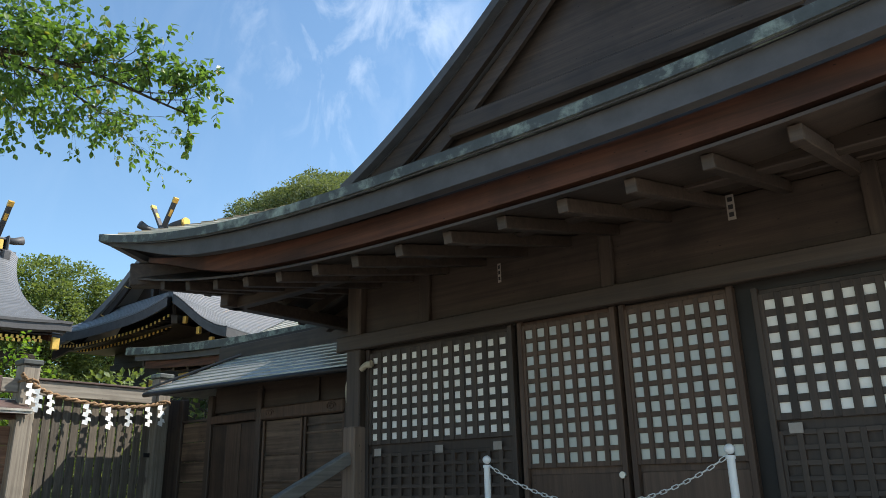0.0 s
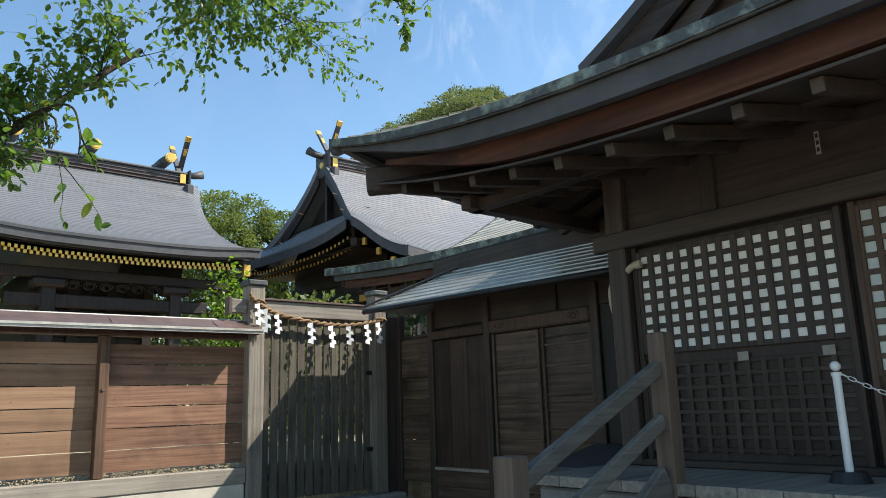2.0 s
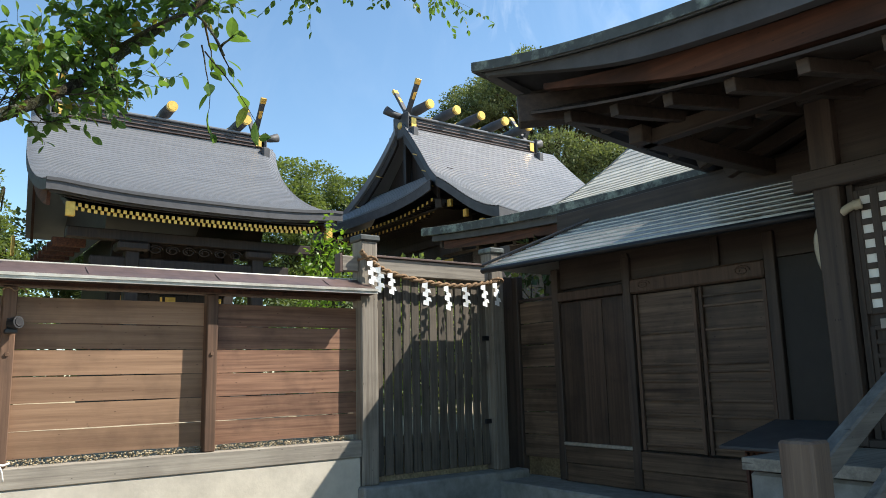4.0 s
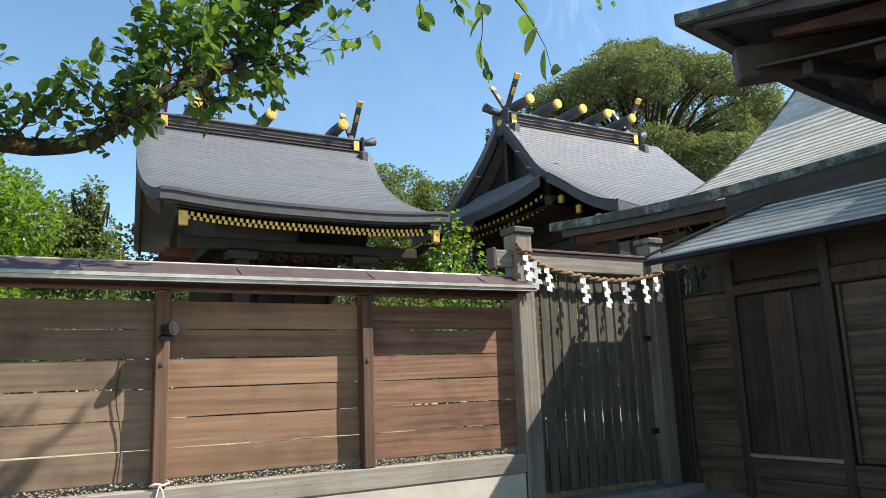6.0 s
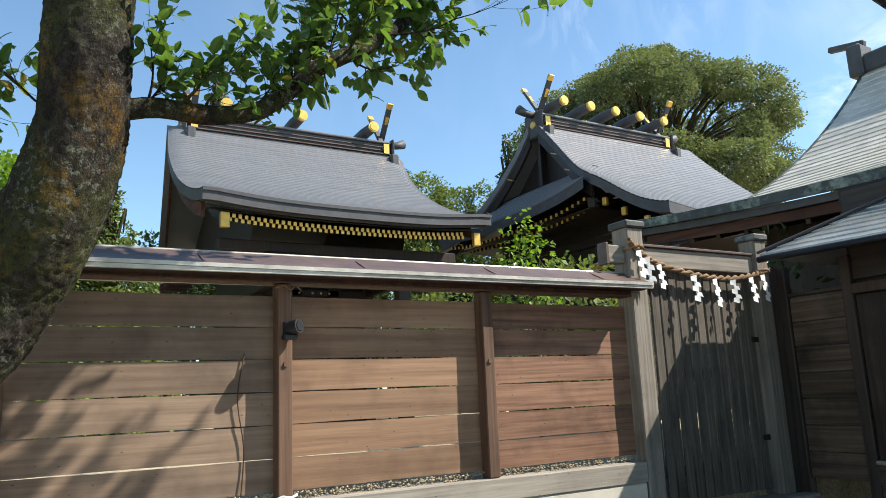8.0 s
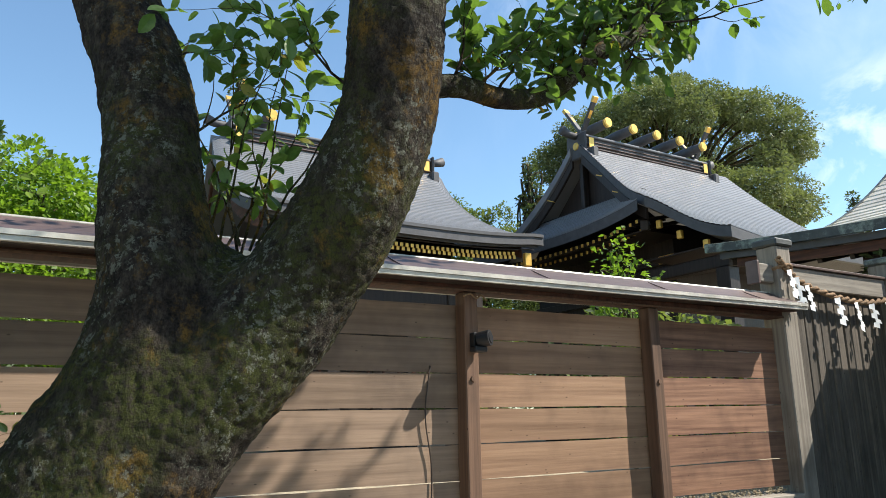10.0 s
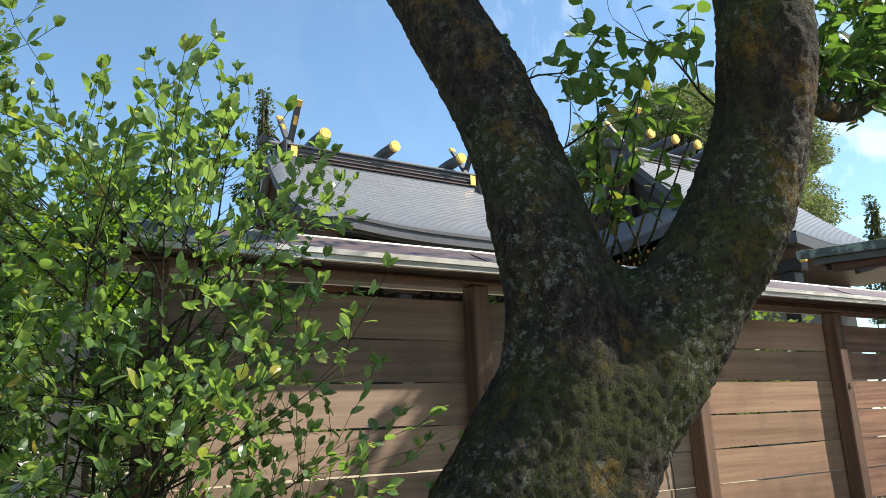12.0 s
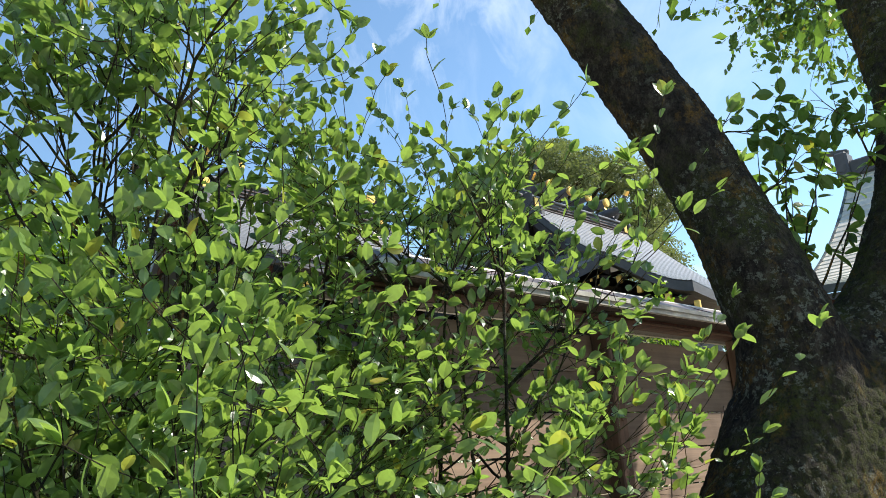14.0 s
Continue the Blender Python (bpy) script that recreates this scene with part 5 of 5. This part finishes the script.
SEC = spline([(-8.62, -0.9, 4.2), (-8.4, 0.4, 5.2), (-8.1, 1.8, 5.9), (-7.8, 3.0, 6.1), (-7.3, 4.2, 5.8)], 30)
FAR = spline([(-8.9, -0.5, 5.2), (-9.2, 1.0, 6.3), (-9.6, 2.4, 6.9), (-10.0, 3.6, 7.1), (-10.3, 4.6, 7.0)], 30)
cp("bough", tube(FAR, [0.06 - 0.05 * k / 30 for k in range(30)], 10, wobble=0.1), BARK, "", True)
cp("bough", tube(SEC, [0.06 - 0.05 * k / 30 for k in range(30)], 10, wobble=0.1), BARK, "", True)
THIRD = spline([(-8.7, 1.0, 4.15), (-8.0, 1.15, 4.1), (-7.3, 1.15, 3.85), (-6.6, 1.05, 3.4), (-6.05, 0.92, 3.05)], 30)
cp("bough", tube(THIRD, [0.014 - 0.011 * k / 30 for k in range(30)], 8, wobble=0.1), BARK, "", True)
spots, tubes = [], []


def clothe(line, first, step, length, per, sides, lift=0.0, depth=1):
    for k in range(first, len(line), step):
        d = (line[min(k + 1, len(line) - 1)] - line[k - 1]).normalized()
        for _ in range(sides):
            q = np.array(d) * 0.5 + rng.normal(0, 0.7, 3) + np.array([0, 0, lift])
            bough(line[k], q, length * rng.uniform(0.6, 1.2), 0.008, depth, rng, tubes, spots, per, 0.6, lift)


clothe(MAIN, 4, 2, 0.45, 6, 2, 0.75)
clothe(MAIN, 12, 3, 0.16, 7, 1, -0.3, 0)
clothe(MAIN, 20, 2, 0.65, 9, 2, 0.4)
clothe(SEC, 16, 1, 0.7, 12, 2, 0.2)
clothe(FAR, 12, 1, 1.1, 13, 3, 0.0)
clothe(THIRD, 14, 4, 0.25, 6, 1, -0.1, 0)
bough((-5.95, 0.8, 3.0), (0.5, 0.1, -0.55), 0.45, 0.004, 0, rng, tubes, spots, 8, 0.5, -0.1)
bough((-6.0, 0.8, 3.05), (-0.1, 0.2, -0.9), 0.4, 0.004, 0, rng, tubes, spots, 8, 0.5, -0.1)
# shoots in the fork
for k in range(9):
    bough((-9.1 + rng.uniform(-0.1, 0.1), -1.5 + rng.uniform(-0.15, 0.2), 2.3), (rng.uniform(-0.3, 0.5), rng.uniform(-0.35, 0.5), 0.9), 0.9, 0.007, 0, rng, tubes, spots, 22, 0.5, 0.1, 0.05)
for p, d in (((-9.3, -1.72, 2.75), (0.4, 0.8, 0.35)), ((-9.45, -1.85, 3.1), (0.5, 0.8, 0.3)), ((-8.75, -1.0, 2.9), (0.1, -0.8, 0.5))):
    bough(p, d, 0.7, 0.008, 1, rng, tubes, spots, 9, 0.5, 0.1)
boughs_mesh(tubes, "twig_set", cherry, BARK).matrix_parent_inverse = Matrix.Translation(-cherry.location)
leaves("foliage", spots, LEAF_CHERRY, cherry, rng, 0.092, width=1.3, label="green toothed leaves with a few yellow ones", droop=0.45).matrix_parent_inverse = Matrix.Translation(-cherry.location)
# crown above, out of the picture for the most part, that throws the dappled shade
spots2, tubes = [], []
for line, a in ((LL, 39), (RL2, 37)):
    for k in range(a, 48):
        for _ in range(2):
            q = rng.normal(0, 1, 3) * np.array([1, 1, 0.3]) + np.array([0, 0, 0.5])
            bough(line[k], q, 1.5, 0.015, 1, rng, tubes, spots2, 8, 0.6, 0.05)
boughs_mesh(tubes, "crown_twig_set", cherry, BARK, 4).matrix_parent_inverse = Matrix.Translation(-cherry.location)
leaves("crown", spots2, LEAF_CHERRY, cherry, rng, 0.1, True, 1.2).matrix_parent_inverse = Matrix.Translation(-cherry.location)


# ---- shrubs ----
def shrub(at, height, radius, stems, seed, leaf, tiers, material, count=34):
    """Thin leaning stems with spreading side boughs in tiers; tiers are (low, high, reach) along the height."""
    g = np.random.default_rng(seed)
    s = thing("shrub", "leafy evergreen shrub with glossy green leaves", "shrub", "shrubs", at=at)
    tubes, spots = [], []
    lines = []
    for k in range(stems):
        a = 2 * math.pi * k / stems + g.uniform(-0.4, 0.4)
        lean = g.uniform(0.12, 0.42) * radius
        top = np.array([lean * math.cos(a), lean * math.sin(a), height * g.uniform(0.8, 0.96)])
        base = np.array([0.07 * math.cos(a), 0.07 * math.sin(a), 0.0])
        line = spline([base, base + (top - base) * 0.5 + g.normal(0, 0.05, 3), top], 40)
        lines.append(line)
        tubes.append((line, [0.018 - 0.0155 * i / 39 for i in range(40)]))
    for low, high, reach in tiers:
        for j in range(int(count * (high - low) / 0.4)):
            line = lines[g.integers(0, stems)]
            i = int(39 * (low + (high - low) * g.random()))
            b = j * 2.4 + g.uniform(-0.5, 0.5)
            h = i / 39
            bough(line[i], (math.cos(b), math.sin(b), g.uniform(0.05, 0.45) + 1.4 * h ** 4), radius * reach * g.uniform(0.55, 1.0), 0.006, 1, g, tubes, spots, 9, 0.42, 0.25, 0.2)
    for line in lines:
        for _ in range(3):
            bough(line[39], (g.normal(0, 0.4), g.normal(0, 0.4), 1.0), 0.28, 0.003, 0, g, tubes, spots, 10, 0.5, 0.1, 0.0)
    # a whorl of upright leaves at each twig's end
    for pts, rad in tubes[stems:]:
        d = np.array(pts[-1]) - np.array(pts[-2])
        d /= np.linalg.norm(d) + 1e-9
        for _ in range(4):
            spots.append((pts[-1], d * 0.9 + g.normal(0, 0.5, 3) + np.array([0, 0, 0.25])))
    boughs_mesh(tubes, "stem_set", s, BARK, 4)
    pick = g.permutation(len(spots))
    cut = [spots[i] for i in pick]
    leaves("foliage", cut[120:], material, s, g, leaf, width=1.35, droop=-0.12)
    one = raw_mesh("leaf", [tuple(v * leaf) for v in LEAF_V], LEAF_F, material)
    for p, d in cut[:120]:
        ob = new("leaf", one)
        ob.parent = s
        dv = Vector(d).normalized()
        ob.matrix_local = Matrix.Translation(p) @ dv.to_track_quat("X", "Z").to_matrix().to_4x4()
    return s


shrub((-9.88, -3.30, 0.0), 2.88, 1.1, 6, 5, 0.054, ((0.18, 0.46, 1.0), (0.54, 0.95, 0.8)), LEAF_BUSH, 62)
shrub((-9.92, -4.35, 0.0), 3.35, 0.9, 6, 8, 0.052, ((0.25, 0.6, 0.95), (0.55, 0.97, 0.85)), LEAF_BUSH, 52)
shrub((-10.4, -5.3, 0.0), 3.1, 0.9, 6, 9, 0.052, ((0.15, 0.97, 0.9),), LEAF_BUSH, 42)
shrub((-9.45, -4.55, 0.0), 1.7, 0.7, 6, 12, 0.046, ((0.3, 0.97, 0.95),), LEAF_BUSH, 46)


# ---- trees behind ----
def tree(name, label, at, height, trunk_h, clumps, material, seed, leaf=0.22, per=420, trunk_r=0.25, group="background trees"):
    """A trunk with limbs that reach into clumps of leaves; clumps are (dx, dy, z, rx, rz)."""
    g = np.random.default_rng(seed)
    t = thing(name, label, "tree", group, at=at)
    top = np.array([0, 0, trunk_h])
    b = tube(spline([(0, 0, 0), (g.uniform(-.2, .2), g.uniform(-.2, .2), trunk_h * 0.5), top], 10), [trunk_r * (1 - 0.06 * k) for k in range(10)], 10)
    part("trunk", b, BARK, t, smooth=True)
    b = bmesh.new()
    spots = []
    for dx, dy, z, rx, rz in clumps:
        c = np.array([dx, dy, z])
        tube(spline([top * g.uniform(0.6, 1.0), (top + c) / 2 + g.normal(0, 0.25, 3), c], 8), [trunk_r * 0.4 * (1 - 0.1 * k) for k in range(8)], 5, b, caps=False)
        n = int(per * rx * rx / 1.4)
        d = g.normal(0, 1, (n, 3))
        d /= np.linalg.norm(d, axis=1, keepdims=True)
        lump = 1 + 0.18 * np.sin(d[:, :1] * 5 + dx) * np.sin(d[:, 1:2] * 5 + dy) + 0.12 * np.sin(d[:, 2:] * 7 + z)
        r = np.sqrt(g.uniform(0.35, 1.0, (n, 1))) * lump
        spots.extend(zip(c + d * np.array([rx, rx, rz]) * r, d + g.normal(0, 0.5, (n, 3))))
    tagged(part("limb_set", b, BARK, t, smooth=True), kind="stuff")
    leaves("crown", spots, material, t, g, leaf, True, 1.3)
    return t


def blob_tree(name, label, at, crown_z, rx, rz, n, material, seed, leaf=0.145, per=2100, trunk_r=0.22, flat=1.0):
    g = np.random.default_rng(seed)
    cl = []
    for k in range(n):
        a = k * 2.4 + g.uniform(0, 0.6)
        h = (k + 0.5) / n
        w = math.sqrt(max(0.05, 1 - (2 * h - 1) ** 2)) * rx * g.uniform(0.5, 0.9)
        cl.append((w * math.cos(a), w * math.sin(a), crown_z + (2 * h - 1) * rz * flat, rx * g.uniform(0.32, 0.5), rz * g.uniform(0.26, 0.42)))
    return tree(name, label, at, 0, crown_z, cl, material, seed, leaf, per, trunk_r)


def conifer(label, at, height, radius, seed, material):
    g = np.random.default_rng(seed)
    cl = []
    n = 26
    for k in range(n):
        h = (k + 0.5) / n
        a = k * 2.4
        w = radius * (1 - h) ** 0.8
        cl.append((w * 0.6 * math.cos(a), w * 0.6 * math.sin(a), height * (0.25 + 0.75 * h), max(0.35, w * g.uniform(0.4, 0.6)), max(0.4, w * 0.35)))
    return tree("conifer", label, at, 0, height * 0.95, cl, material, seed, 0.17, 1200, 0.22)


def broad_tree():
    g = np.random.default_rng(21)
    cl = []
    for k in range(46):
        a = k * 2.4
        r = 7.3 * math.sqrt((k + 0.5) / 46)
        cl.append((r * math.cos(a), r * math.sin(a), 20.0 - 0.08 * r * r + g.uniform(-1.2, 0.6), g.uniform(1.2, 2.0), g.uniform(0.8, 1.2)))
    for k in range(30):
        a = k * 2.4
        cl.append((6.8 * math.cos(a), 6.8 * math.sin(a), g.uniform(10.0, 16.2), g.uniform(1.2, 2.1), g.uniform(0.9, 1.4)))
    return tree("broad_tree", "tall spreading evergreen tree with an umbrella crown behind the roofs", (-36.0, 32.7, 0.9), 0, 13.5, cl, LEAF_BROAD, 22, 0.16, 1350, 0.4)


broad_tree()
blob_tree("woodland_tree", "round-headed green tree behind the shrine roofs", (-36.5, 15.0, 0.9), 6.4, 2.9, 4.4, 18, LEAF_FAR, 31)
blob_tree("woodland_tree", "round-headed green tree behind the shrine roofs", (-35.5, 18.2, 0.9), 6.3, 2.6, 3.9, 18, LEAF_FAR, 32)
conifer("dark tall conifer rising behind the sanctuary", (-39.0, 6.8, 0.9), 17.0, 2.6, 33, LEAF_DARK)
conifer("dark conifer between the shrine roofs", (-34.5, 20.5, 0.9), 13.5, 2.4, 34, LEAF_DARK)
blob_tree("woodland_tree", "olive green tree at the wood's edge", (-35.5, 0.2, 0.9), 4.6, 2.6, 3.4, 16, LEAF_FAR, 35)
conifer("dark olive conifer at the wood's edge", (-35.0, 1.9, 0.9), 8.9, 2.6, 42, LEAF_FAR)
blob_tree("woodland_tree", "dark olive tree at the wood's edge", (-37.0, -3.5, 0.9), 6.0, 2.6, 3.6, 16, LEAF_DARK, 36)
blob_tree("woodland_tree", "sunlit yellow-green tree inside the fence", (-22.0, -1.6, 0.9), 3.5, 1.9, 2.1, 16, LEAF_YOUNG, 37, 0.13, 2000, 0.14)
blob_tree("woodland_tree", "tall thin-leaved tree at the wood's edge", (-37.0, -6.0, 0.9), 12.5, 2.6, 5.5, 16, LEAF_FAR, 38)
blob_tree("woodland_tree", "tall thin-leaved tree at the wood's edge", (-33.0, -10.5, 0.9), 9.0, 3.0, 6.0, 18, LEAF_FAR, 39)
conifer("small far pine beyond the annex roof", (-28.0, 38.0, 0.9), 12.4, 1.5, 40, LEAF_DARK)
blob_tree("sapling", "bright green sapling behind the fence", (-13.6, 5.3, 0.9), 2.3, 0.5, 0.8, 16, LEAF_YOUNG, 41, 0.09, 1500, 0.03)
for k, (x, y, z, r) in enumerate(((-15.5, 6.6, 2.2, 1.1), (-16.5, 8.6, 2.6, 1.3), (-27.5, 9.8, 3.0, 1.7), (-29.0, 12.5, 3.4, 2.0), (-28.5, 2.0, 3.0, 1.6), (-18.0, 0.2, 2.0, 1.2), (-19.5, -2.4, 2.0, 1.3), (-14.2, 7.6, 2.0, 0.9), (-30, -1.5, 3.0, 2.0), (-30, -6, 3.2, 2.2), (-31, 6, 3.2, 2.0), (-12.6, 8.3, 2.0, 0.7), (-11.2, 7.5, 2.3, 0.55))):
    blob_tree("undergrowth_bush", "dense dark green undergrowth inside the fence", (x, y, 0.9), z - 0.9, r, z * 0.52, 12, LEAF_FAR if k % 2 else LEAF_DARK, 50 + k, 0.16, 520, 0.05)
for k in range(15):
    y = -22.0 + 4.6 * k
    blob_tree("woodland_tree", "green tree of the wood behind the shrine", (-44.0 + 2.0 * math.sin(k * 2.3), y, 0.9), 4.6 + 0.8 * math.sin(k * 1.7), 3.2, 4.2, 12, LEAF_FAR if k % 3 else LEAF_DARK, 80 + k, 0.25, 480, 0.25)
